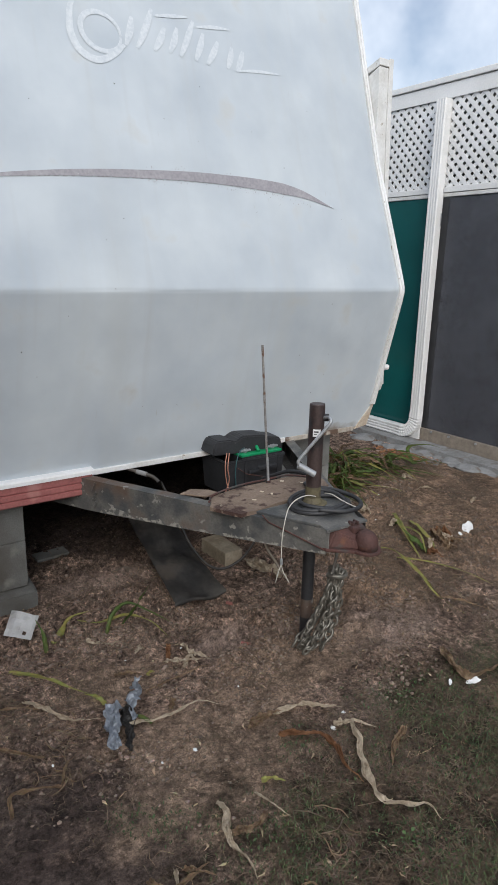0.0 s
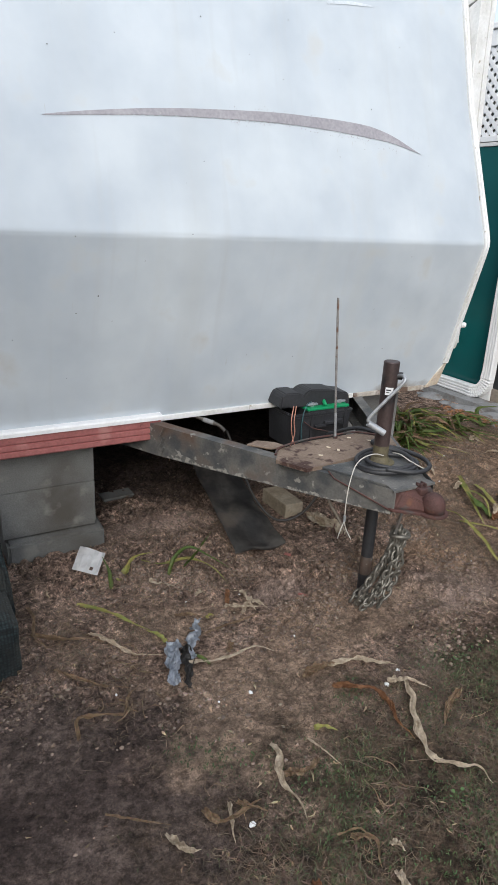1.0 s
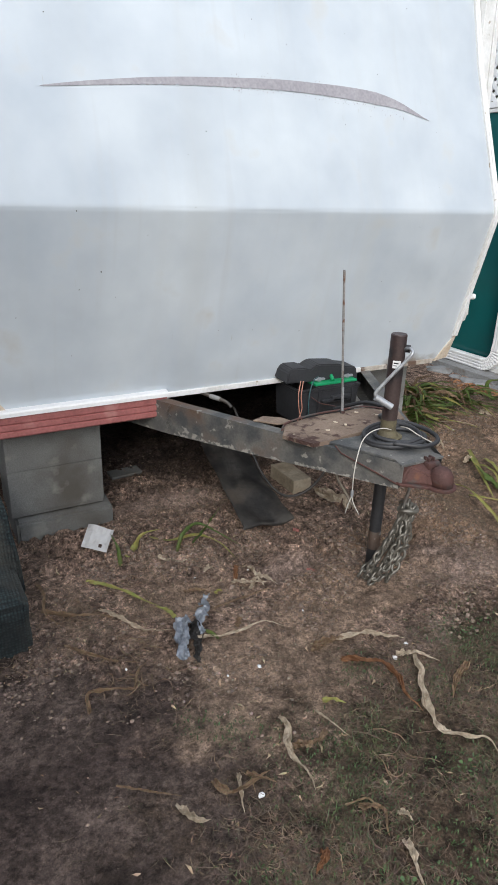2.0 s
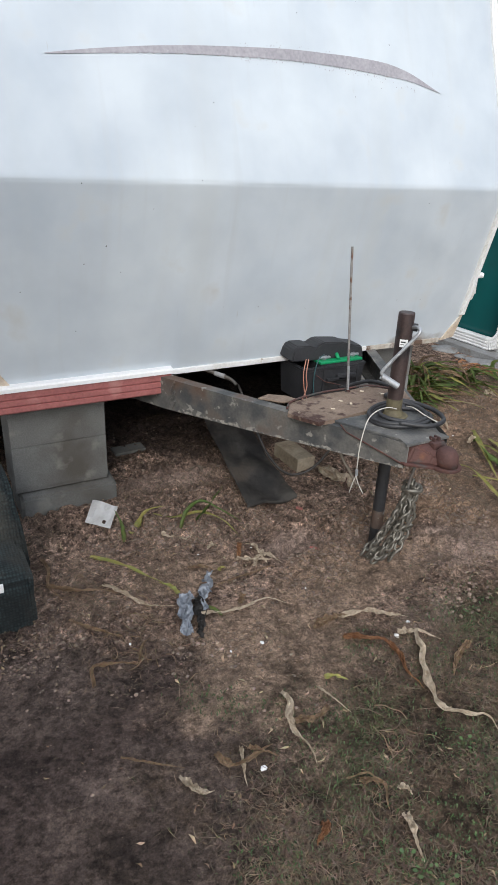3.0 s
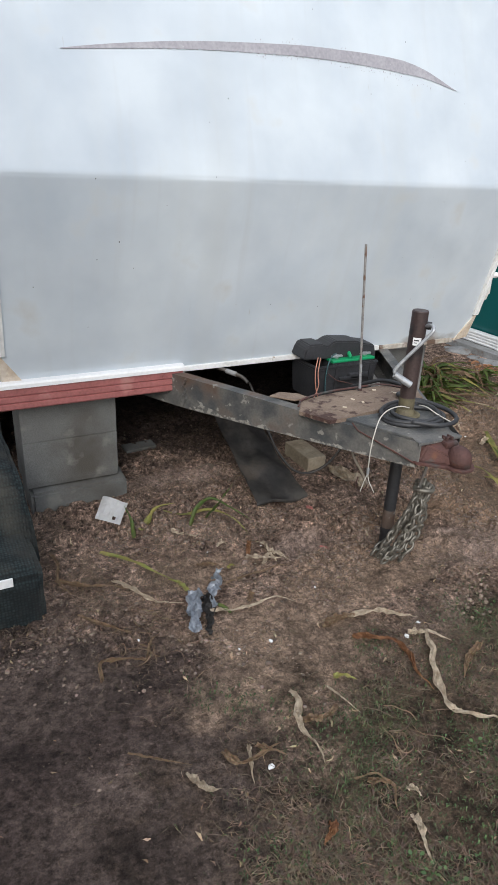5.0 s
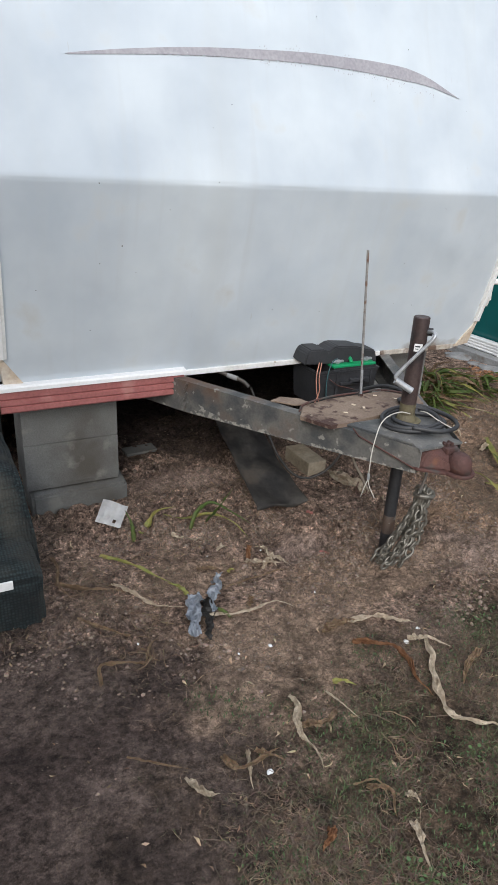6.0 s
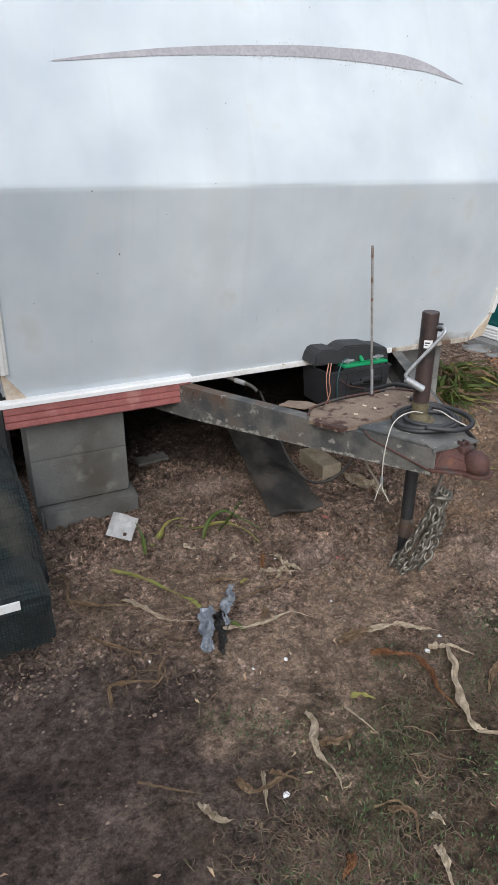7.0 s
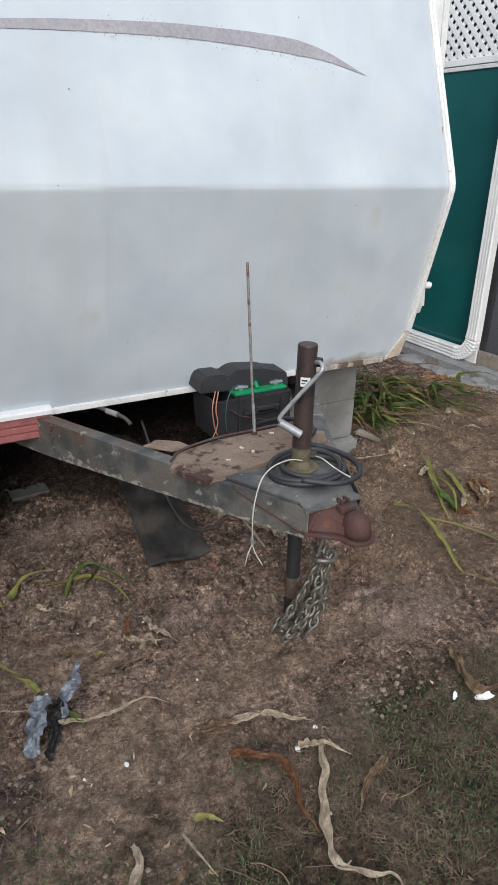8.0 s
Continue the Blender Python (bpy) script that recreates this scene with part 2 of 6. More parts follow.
def raw(name, verts, faces, mat, parent=None, smooth=False):
    me = bpy.data.meshes.new(name)
    me.from_pydata([tuple(v) for v in verts], [], faces)
    if smooth:
        me.polygons.foreach_set("use_smooth", [True] * len(me.polygons))
    me.materials.append(mat)
    ob = new(name, me)
    ob.parent = parent
    return ob


def box(lo, hi, bevel=0.004, bm=None, turn=None):
    bm = bm or bmesh.new()
    lo, hi = Vector(lo), Vector(hi)
    made = bmesh.ops.create_cube(bm, size=1, matrix=Matrix.LocRotScale((lo + hi) / 2, None, hi - lo))
    if bevel:
        edges = list({e for v in made["verts"] for e in v.link_edges})
        bmesh.ops.bevel(bm, geom=edges, offset=bevel, segments=2, affect="EDGES", profile=0.6)
    if turn:
        bmesh.ops.transform(bm, matrix=turn, verts=bm.verts)
    return bm


def smooth_line(pts, steps=6):
    """A Catmull-Rom line through the points."""
    p = [Vector(q) for q in pts]
    p = [2 * p[0] - p[1], *p, 2 * p[-1] - p[-2]]
    out = []
    for i in range(1, len(p) - 2):
        for k in range(steps):
            t = k / steps
            out.append(0.5 * (2 * p[i] + (p[i + 1] - p[i - 1]) * t + (2 * p[i - 1] - 5 * p[i] + 4 * p[i + 1] - p[i + 2]) * t * t + (3 * p[i] - p[i - 1] - 3 * p[i + 1] + p[i + 2]) * t ** 3))
    return out + [p[-2]]


def sweep(pts, radius, sides=10, bm=None, closed=False):
    """A round tube along the points; radius is a number or one per point."""
    bm = bm or bmesh.new()
    pts = [Vector(p) for p in pts]
    rad = radius if isinstance(radius, (list, tuple)) else [radius] * len(pts)
    rings, up = [], Vector((0.13, 0.27, 1)).normalized()
    for i, p in enumerate(pts):
        a, b = (pts[i - 1], pts[(i + 1) % len(pts)]) if closed else (pts[max(i - 1, 0)], pts[min(i + 1, len(pts) - 1)])
        d = (b - a).normalized()
        side = d.cross(up)
        side = side.normalized() if side.length > 1e-3 else d.orthogonal().normalized()
        up = side.cross(d).normalized()
        rings.append([bm.verts.new(p + rad[i] * (math.cos(2 * math.pi * k / sides) * side + math.sin(2 * math.pi * k / sides) * up)) for k in range(sides)])
    pairs = list(zip(rings, rings[1:])) + ([(rings[-1], rings[0])] if closed else [])
    for r, s in pairs:
        for k in range(sides):
            bm.faces.new((r[k], r[(k + 1) % sides], s[(k + 1) % sides], s[k]))
    if not closed:
        bm.faces.new(rings[0][::-1])
        bm.faces.new(rings[-1])
    return bm


def prism(outline, lo, hi, axis="x", bevel=0.0):
    """A closed outline in two axes, drawn out along the third from lo to hi."""
    bm = bmesh.new()
    put = {"x": lambda a, b, c: (c, a, b), "y": lambda a, b, c: (a, c, b), "z": lambda a, b, c: (a, b, c)}[axis]
    one = [bm.verts.new(put(a, b, lo)) for a, b in outline]
    two = [bm.verts.new(put(a, b, hi)) for a, b in outline]
    bm.faces.new(one)
    bm.faces.new(two[::-1])
    for i in range(len(one)):
        j = (i + 1) % len(one)
        bm.faces.new((one[i], one[j], two[j], two[i]))
    bmesh.ops.recalc_face_normals(bm, faces=list(bm.faces))
    if bevel:
        bmesh.ops.bevel(bm, geom=list(bm.edges), offset=bevel, segments=2, affect="EDGES", profile=0.6)
    return bm


def thing(name, label, category, group="", at=(0, 0, 0)):
    ob = new(name)
    ob.location = at
    return tagged(ob, label, category, group)


def ground_z(x, y):
    """The height of the earth: nearly level, with soft lumps."""
    z = 0.022 * noise.noise((x * 0.9, y * 0.9, 3.1)) + 0.010 * noise.noise((x * 3.1, y * 3.1, 7.7)) + 0.005 * noise.noise((x * 9, y * 9, 1.3))
    rough = max(0.0, min(1.0, (y + 1.35) / 0.5)) * max(0.0, min(1.0, (2.3 - abs(x)) / 0.6))
    rough *= (1 - 0.85 * math.exp(-(((x + 0.68) / 0.36) ** 2 + ((y + 1.2) / 0.27) ** 2))) * (1 - 0.9 * max(0.0, min(1.0, (-1.0 - x) / 0.15)) * max(0.0, min(1.0, (-0.8 - y) / 0.15)))
    where = max(0.0, min(1.0, 0.55 + 1.3 * noise.noise((x * 2.3, y * 2.3, 12.0))))
    big = min(1.0, 3.2 * abs(noise.noise((x * 7 + 0.4 * noise.noise((x * 20, y * 20, 0)), y * 7, 21.0))))
    small = min(1.0, 3.0 * abs(noise.noise((x * 21, y * 21, 31.0))))
    z += rough * where * (0.030 * big + 0.026 * small * (0.4 + 0.6 * big) - 0.028)
    z += rough * (0.006 * noise.noise((x * 17, y * 17, 5.0)) + 0.007 * noise.noise((x * 40, y * 40, 2.0)) + 0.005 * noise.noise((x * 85, y * 85, 6.0)))
    if -0.15 < x < 0.6 and -1.2 < y < -0.85:
        # flat trodden lumps by the jack
        wobble = 0.35 * noise.noise((x * 22, y * 22, 4.0)) + 0.2 * noise.noise((x * 60, y * 60, 4.0))
        for cx, cy, rx, ry, high in ((0.401, -0.953, 0.060, 0.050, 0.018), (0.462, -1.03, 0.055, 0.055, 0.016), (0.0, -1.035, 0.11, 0.045, 0.016), (0.26, -1.10, 0.06, 0.035, 0.012)):
            d = math.hypot((x - cx) / rx, (y - cy) / ry) + wobble
            z += high * max(0.0, min(1.0, (1.15 - d) / 0.3))
    mound = math.exp(-(((x - 1.75) / 0.8) ** 2 + ((y + 0.05) / 0.6) ** 2))
    return z + 0.05 * mound - 0.006


# ---- ground ----
def ground_sheet():
    def axis_steps(lo, hi, step, far):
        inner = list(np.arange(lo, hi, step))
        grow, d = [], step
        while (grow[-1] if grow else 0) < far:
            d *= 1.35
            grow.append((grow[-1] if grow else 0) + d)
        return [lo - g for g in grow[::-1]] + inner + [inner[-1] + g for g in grow]

    xs, ys = axis_steps(-1.7, 2.6, 0.011, 60), axis_steps(-2.1, 0.9, 0.011, 60)
    verts = [(x, y, ground_z(x, y)) for y in ys for x in xs]
    w = len(xs)
    faces = [(j * w + i, j * w + i + 1, (j + 1) * w + i + 1, (j + 1) * w + i) for j in range(len(ys) - 1) for i in range(w - 1)]
    m = bpy.data.materials.new("bare_earth")
    m.use_nodes = True
    n, l = m.node_tree.nodes, m.node_tree.links
    b = n["Principled BSDF"]
    co = n.new("ShaderNodeTexCoord")

    def noise_node(scale, detail=6.0, rough=0.6):
        t = n.new("ShaderNodeTexNoise")
        t.inputs["Scale"].default_value, t.inputs["Detail"].default_value, t.inputs["Roughness"].default_value = scale, detail, rough
        l.new(co.outputs["Object"], t.inputs["Vector"])
        return t

    def ramp_node(source, a, c, ca=(0, 0, 0), cb=(1, 1, 1)):
        r = n.new("ShaderNodeValToRGB")
        r.color_ramp.elements[0].position, r.color_ramp.elements[1].position = a, c
        r.color_ramp.elements[0].color, r.color_ramp.elements[1].color = (*ca, 1), (*cb, 1)
        l.new(source, r.inputs["Fac"])
        return r.outputs["Color"]

    def mix_node(fac, a, c, blend="MIX"):
        x = n.new("ShaderNodeMix")
        x.data_type, x.blend_type = "RGBA", blend
        for key, value in (("Factor", fac), ("A", a), ("B", c)):
            if isinstance(value, (int, float)):
                x.inputs[key].default_value = value
            elif isinstance(value, tuple):
                x.inputs[key].default_value = (*value, 1)
            else:
                l.new(value, x.inputs[key])
        return x.outputs["Result"]

    def patch(x, y, rx, ry, soft=0.5):
        """1 inside a ragged oval, 0 outside."""
        sub = n.new("ShaderNodeVectorMath")
        sub.operation = "SUBTRACT"
        l.new(co.outputs["Object"], sub.inputs[0])
        sub.inputs[1].default_value = (x, y, 0)
        mul = n.new("ShaderNodeVectorMath")
        mul.operation = "MULTIPLY"
        l.new(sub.outputs[0], mul.inputs[0])
        mul.inputs[1].default_value = (1 / rx, 1 / ry, 0)
        ln = n.new("ShaderNodeVectorMath")
        ln.operation = "LENGTH"
        l.new(mul.outputs[0], ln.inputs[0])
        wob = n.new("ShaderNodeMath")
        wob.operation = "MULTIPLY_ADD"
        l.new(noise_node(5.0, 8.0, 0.65).outputs["Fac"], wob.inputs[0])
        wob.inputs[1].default_value = 1.6
        l.new(ln.outputs["Value"], wob.inputs[2])
        r = n.new("ShaderNodeMapRange")
        r.interpolation_type = "SMOOTHSTEP"
        r.inputs["From Min"].default_value, r.inputs["From Max"].default_value = 1.8 + soft / 2, 1.8 - soft / 2
        l.new(wob.outputs[0], r.inputs["Value"])
        return r.outputs["Result"]

    soil = ramp_node(noise_node(6, 15, 0.85).outputs["Fac"], 0.41, 0.61, (0.125, 0.09, 0.074), (0.42, 0.325, 0.262))
    # the dark of crevices between grains, painted into the soil colour
    crevice_shade = ramp_node(noise_node(42, 9, 0.8).outputs["Fac"], 0.40, 0.53, (0.27, 0.25, 0.24), (1.12, 1.12, 1.12))
    soil = mix_node(1.0, soil, crevice_shade, "MULTIPLY")
    warp = n.new("ShaderNodeVectorMath")
    warp.operation = "MULTIPLY_ADD"
    l.new(noise_node(38, 5, 0.7).outputs["Color"], warp.inputs[0])
    warp.inputs[1].default_value = (0.035, 0.035, 0.035)
    l.new(co.outputs["Object"], warp.inputs[2])

    def clod_node(scale):
        v = n.new("ShaderNodeTexVoronoi")
        v.inputs["Scale"].default_value = scale
        l.new(warp.outputs[0], v.inputs["Vector"])
        return v

    large_clods, small_clods = clod_node(48), clod_node(125)
    for clods, low, high in ((large_clods, 0.72, 1.38), (small_clods, 0.66, 1.45)):
        soil = mix_node(1.0, soil, ramp_node(clods.outputs["Color"], 0.1, 0.9, (low, low, low), (high, high * 0.985, high * 0.97)), "MULTIPLY")
    sand = ramp_node(noise_node(9, 8, 0.6).outputs["Fac"], 0.3, 0.7, (0.25, 0.185, 0.138), (0.37, 0.28, 0.212))
    grey = ramp_node(noise_node(6, 10, 0.65).outputs["Fac"], 0.3, 0.7, (0.20, 0.154, 0.13), (0.40, 0.312, 0.262))
    # dark earth tone, used again for the shade painted under the caravan
    dark_earth_and_shade = ramp_node(noise_node(3.5, 10, 0.6).outputs["Fac"], 0.3, 0.7, (0.040, 0.0305, 0.028), (0.100, 0.077, 0.068))
    dust = ramp_node(noise_node(4.5, 9, 0.62).outputs["Fac"], 0.35, 0.66, (0.055, 0.043, 0.038), (0.155, 0.122, 0.106))
    turf = ramp_node(noise_node(11, 13, 0.8).outputs["Fac"], 0.42, 0.6, (0.034, 0.027, 0.019), (0.13, 0.095, 0.068))
    straw = ramp_node(noise_node(10, 14, 0.78).outputs["Fac"], 0.38, 0.64, (0.17, 0.118, 0.084), (0.38, 0.275, 0.195))
    bounce_ground = ramp_node(noise_node(1.2, 10, 0.7).outputs["Fac"], 0.35, 0.65, (0.26, 0.26, 0.2), (0.40, 0.39, 0.32))
    colour = soil
    ovals = ((1.9, -0.2, 1.3, 0.9, 0.5, straw), (-0.68, -1.2, 0.40, 0.27, 0.5, sand), (-0.90, -1.32, 0.12, 0.10, 0.7, sand), (0.0, -1.03, 0.24, 0.055, 0.5, sand), (0.02, -1.27, 0.18, 0.07, 0.6, grey),
             (0.45, -0.96, 0.30, 0.15, 0.6, grey), (-0.16, -0.68, 0.16, 0.09, 0.8, grey), (0.2, -0.75, 0.2, 0.08, 0.8, grey), (-0.3, 0.08, 0.36, 0.09, 0.7, grey), (-0.62, -0.68, 0.22, 0.10, 0.8, sand), (0.02, -0.90, 0.34, 0.14, 1.0, sand), (-0.28, -1.02, 0.22, 0.14, 0.9, sand), (0.34, -0.66, 0.22, 0.10, 1.0, straw), (0.75, -0.72, 0.25, 0.2, 0.8, straw),
             # the last oval here colours the earth with the caravan's shade
             (-1.55, -1.45, 0.75, 0.75, 0.5, dark_earth_and_shade), (-1.27, -1.02, 0.24, 0.20, 0.7, dust), (-1.1, -1.62, 0.36, 0.32, 0.8, dust), (0.3, -2.2, 1.5, 0.95, 0.5, turf), (0.0, 1.3, 1.3, 1.05, 0.5, dark_earth_and_shade))
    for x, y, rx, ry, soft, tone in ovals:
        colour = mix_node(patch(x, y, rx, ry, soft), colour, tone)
    # unseen pale ground all round, added to bounce light up onto the caravan
    near = patch(0.3, 0.4, 4.2, 4.2, 0.4)
    colour = mix_node(near, bounce_ground, colour)
    colour = mix_node(0.45, colour, ramp_node(noise_node(65, 6, 0.75).outputs["Fac"], 0.32, 0.68), "OVERLAY")
    colour = mix_node(0.3, colour, ramp_node(noise_node(230, 3, 0.7).outputs["Fac"], 0.3, 0.7), "OVERLAY")
    # contrast of lumps that soft light leaves weak, put into the colour
    relief_shade = ramp_node(noise_node(15, 12, 0.82).outputs["Fac"], 0.455, 0.535, (0.90, 0.855, 0.85), (1.60, 1.515, 1.49))
    colour = mix_node(1.0, colour, relief_shade, "MULTIPLY")
    # finer crevice shade, painted in the same way
    thin = ramp_node(noise_node(37, 9, 0.8).outputs["Fac"], 0.41, 0.5, (0.52, 0.505, 0.495), (1.08, 1.08, 1.08))
    colour = mix_node(1.0, colour, thin, "MULTIPLY")
    specks = ramp_node(noise_node(95, 2, 0.5).outputs["Fac"], 0.74, 0.78)
    colour = mix_node(specks, colour, (0.24, 0.2, 0.15))
    l.new(colour, b.inputs["Base Color"])
    b.inputs["Roughness"].default_value = 0.95
    b.inputs["Specular IOR Level"].default_value = 0.2
    bp = n.new("ShaderNodeBump")
    bp.inputs["Strength"].default_value, bp.inputs["Distance"].default_value = 1.0, 0.034
    l.new(noise_node(30, 12, 0.8).outputs["Fac"], bp.inputs["Height"])
    for clods, deep in ((large_clods, 0.011), (small_clods, 0.005)):
        more = n.new("ShaderNodeBump")
        more.invert = True
        more.inputs["Strength"].default_value, more.inputs["Distance"].default_value = 1.0, deep
        l.new(clods.outputs["Distance"], more.inputs["Height"])
        l.new(bp.outputs["Normal"], more.inputs["Normal"])
        bp = more
    l.new(bp.outputs["Normal"], b.inputs["Normal"])
    ob = raw("ground", verts, faces, m, smooth=True)
    return tagged(ob, "bare brown earth with sandy patches and thin turf", "ground", kind="structure")


ground_sheet()


# ---- caravan ----
BOTTOM, CREASE, TOP, SIDE, REAR = (-0.05, 0.591), (-0.235, 1.358), (0.235, 2.95), 1.215, 7.5


def face_y(z, x=0.0):
    """How far forward the caravan's front lies at a height; the upper part leans back a little more at one side."""
    a, c = (BOTTOM, CREASE) if z < CREASE[1] else (CREASE, TOP)
    lean = 0.058 * max(0.0, x / SIDE) * min(1.0, max(0.0, (z - CREASE[1]) / 0.65))
    return a[0] + (c[0] - a[0]) * (z - a[1]) / (c[1] - a[1]) + lean


def skin_y(x, z):
    """The front skin with its soft crease and shallow dents."""
    soft, d, y = 0.016, z - CREASE[1], face_y(z, x)
    if abs(d) < soft:
        slope_low, slope_up = (CREASE[0] - BOTTOM[0]) / (CREASE[1] - BOTTOM[1]), (TOP[0] - CREASE[0]) / (TOP[1] - CREASE[1])
        u = (d + soft) / (2 * soft)
        y = CREASE[0] - soft * slope_low + 2 * soft * (slope_low * u + (slope_up - slope_low) * u * u / 2) + face_y(z, x) - face_y(z)
    dent = 0.006 * noise.noise((x * 2.1, z * 0.5, 4)) + 0.0032 * noise.noise((x * 6, z * 1.1, 9)) + 0.0034 * noise.noise((x * 3 + z * 2, z * 5, 2)) * (1.4 if z < CREASE[1] else 0.8)
    return y + dent * max(0.0, min(1, (SIDE - abs(x)) / 0.1, (z - BOTTOM[1]) / 0.08))


def caravan():
    van = thing("caravan", "white aluminium caravan front with a weathered grey curved stripe", "caravan")
    # front skin: one sheet with a soft crease and shallow dents
    bm = bmesh.new()
    zs = [BOTTOM[1] + (TOP[1] - BOTTOM[1]) * i / 90 for i in range(91)]
    zs = sorted([z for z in zs if abs(z - CREASE[1]) > 0.024] + [CREASE[1] + 0.004 * k for k in range(-5, 6)])
    xs = [-SIDE + 2 * SIDE * i / 90 for i in range(91)]
    grid = []
    for z in zs:
        row = []
        for x in xs:
            cut = max(0.0, 0.13 - (z - BOTTOM[1])) / 0.13 * 0.075
            row.append(bm.verts.new((max(-SIDE + cut, min(SIDE - cut, x)), skin_y(x, z), z)))
        grid.append(row)
    for r, s in zip(grid, grid[1:]):
        for i in range(90):
            bm.faces.new((r[i], r[i + 1], s[i + 1], s[i]))
    bmesh.ops.remove_doubles(bm, verts=bm.verts, dist=1e-5)
    part("front_skin", bm, WHITE_PANEL, van, smooth=True)
    # body behind it
    outline = [(BOTTOM[0] + 0.06, BOTTOM[1] + 0.012), (CREASE[0] + 0.03, CREASE[1]), (face_y(2.0) + 0.06, 2.0), (TOP[0] + 0.06, TOP[1]), (TOP[0] + 0.35, TOP[1] + 0.15), (REAR, TOP[1] + 0.15), (REAR, BOTTOM[1] + 0.012)]
    part("body", prism(outline, -SIDE + 0.004, SIDE - 0.004), WHITE_PANEL, van)
    part("underside", box((-SIDE + 0.05, 0.03, BOTTOM[1] - 0.02), (SIDE - 0.05, REAR, BOTTOM[1] + 0.008), 0), UNDER_SHADE, van)
    # corner mouldings
    for s in (-1, 1):
        line = [(z, face_y(z, s * SIDE) + (0.003 if 1.34 < z < 1.38 else 0)) for z in (0.72, 1.0, 1.30, 1.345, 1.372, 1.42, 1.6, 1.8, 2.0, 2.2, 2.6, 2.94)]
        for name, off, wide, deep, mat in (("corner_moulding", 0.0, 0.034, 0.012, WHITE_TRIM), ("moulding_insert", 0.009, 0.012, 0.017, CLEAN_TRIM)):
            bm = bmesh.new()
            last = None
            for z, y in line:
                xo = s * (SIDE + 0.006 - off)
                ring = [bm.verts.new(q) for q in ((xo, y - deep, z), (xo - s * wide, y - deep, z), (xo - s * wide, y + 0.004, z), (xo, y + 0.05, z))]
                if last:
                    for k in range(4):
                        bm.faces.new((last[k], last[(k + 1) % 4], ring[(k + 1) % 4], ring[k]))
                else:
                    bm.faces.new(ring)
                last = ring
            bm.faces.new(last)
            part(name, bm, mat, van)
        # torn corner where the moulding has gone
        bm = bmesh.new()
        tri = [(s * (SIDE + 0.003), face_y(0.74) - 0.004, 0.74), (s * (SIDE - 0.012), face_y(0.6), 0.592), (s * (SIDE - 0.105), face_y(0.59) - 0.004, 0.578)]
        v = [bm.verts.new((x, y - 0.002, z)) for x, y, z in tri] + [bm.verts.new((x, y + 0.05, z)) for x, y, z in tri]
        bm.faces.new(v[:3]), bm.faces.new(v[3:][::-1])
        for i in range(3):
            bm.faces.new((v[i], v[(i + 1) % 3], v[3 + (i + 1) % 3], v[3 + i]))
        part("torn_corner", bm, TAN, van, "bare tan wood at the torn bottom corner")
    part("bottom_rail", box((-0.47, BOTTOM[0] - 0.012, BOTTOM[1] - 0.018), (0.60, BOTTOM[0] + 0.04, BOTTOM[1] + 0.006), 0.004), WHITE_TRIM, van)
    part("rusted_rail_end", box((0.602, BOTTOM[0] - 0.011, BOTTOM[1] - 0.020), (SIDE - 0.12, BOTTOM[0] + 0.04, BOTTOM[1] + 0.004), 0.004), DIRTY_TRIM, van, "dirty rusted end of the bottom rail")
    # curved stripe
    mid = smooth_line([(-0.92, 0, 1.728), (-0.71, 0, 1.757), (-0.47, 0, 1.784), (-0.2, 0, 1.803), (0.09, 0, 1.816), (0.36, 0, 1.812), (0.605, 0, 1.792), (0.812, 0, 1.742)], 30)
    bm = bmesh.new()
    last, count = None, len(mid) - 1
    for i, p in enumerate(mid):
        u = i / count
        half = 0.020 * min(1, (u / 0.6) ** 0.7) * min(1, ((1 - u) / 0.2)) + 0.0008
        swell = 0.008 * math.sin(math.pi * min(1, max(0, (u - 0.62) / 0.36)))
        ragged = 0.004 * noise.noise((p.x * 60, 0, 5)) * (1 if 0.15 < u < 0.9 else 0)
        ring = []
        for k in (1, -1):
            z = p.z + k * half + (swell if k > 0 else ragged)
            y = skin_y(p.x, z) - 0.0025
            ring += [bm.verts.new((p.x, y, z)), bm.verts.new((p.x, y + 0.002, z))]
        if last:
            bm.faces.new((last[0], last[2], ring[2], ring[0]))
            bm.faces.new((last[0], ring[0], ring[1], last[1]))
            bm.faces.new((last[2], last[3], ring[3], ring[2]))
        last = ring
    part("stripe", bm, STRIPE, van, "grey-purple weathered curved stripe decal")
    return van


caravan()


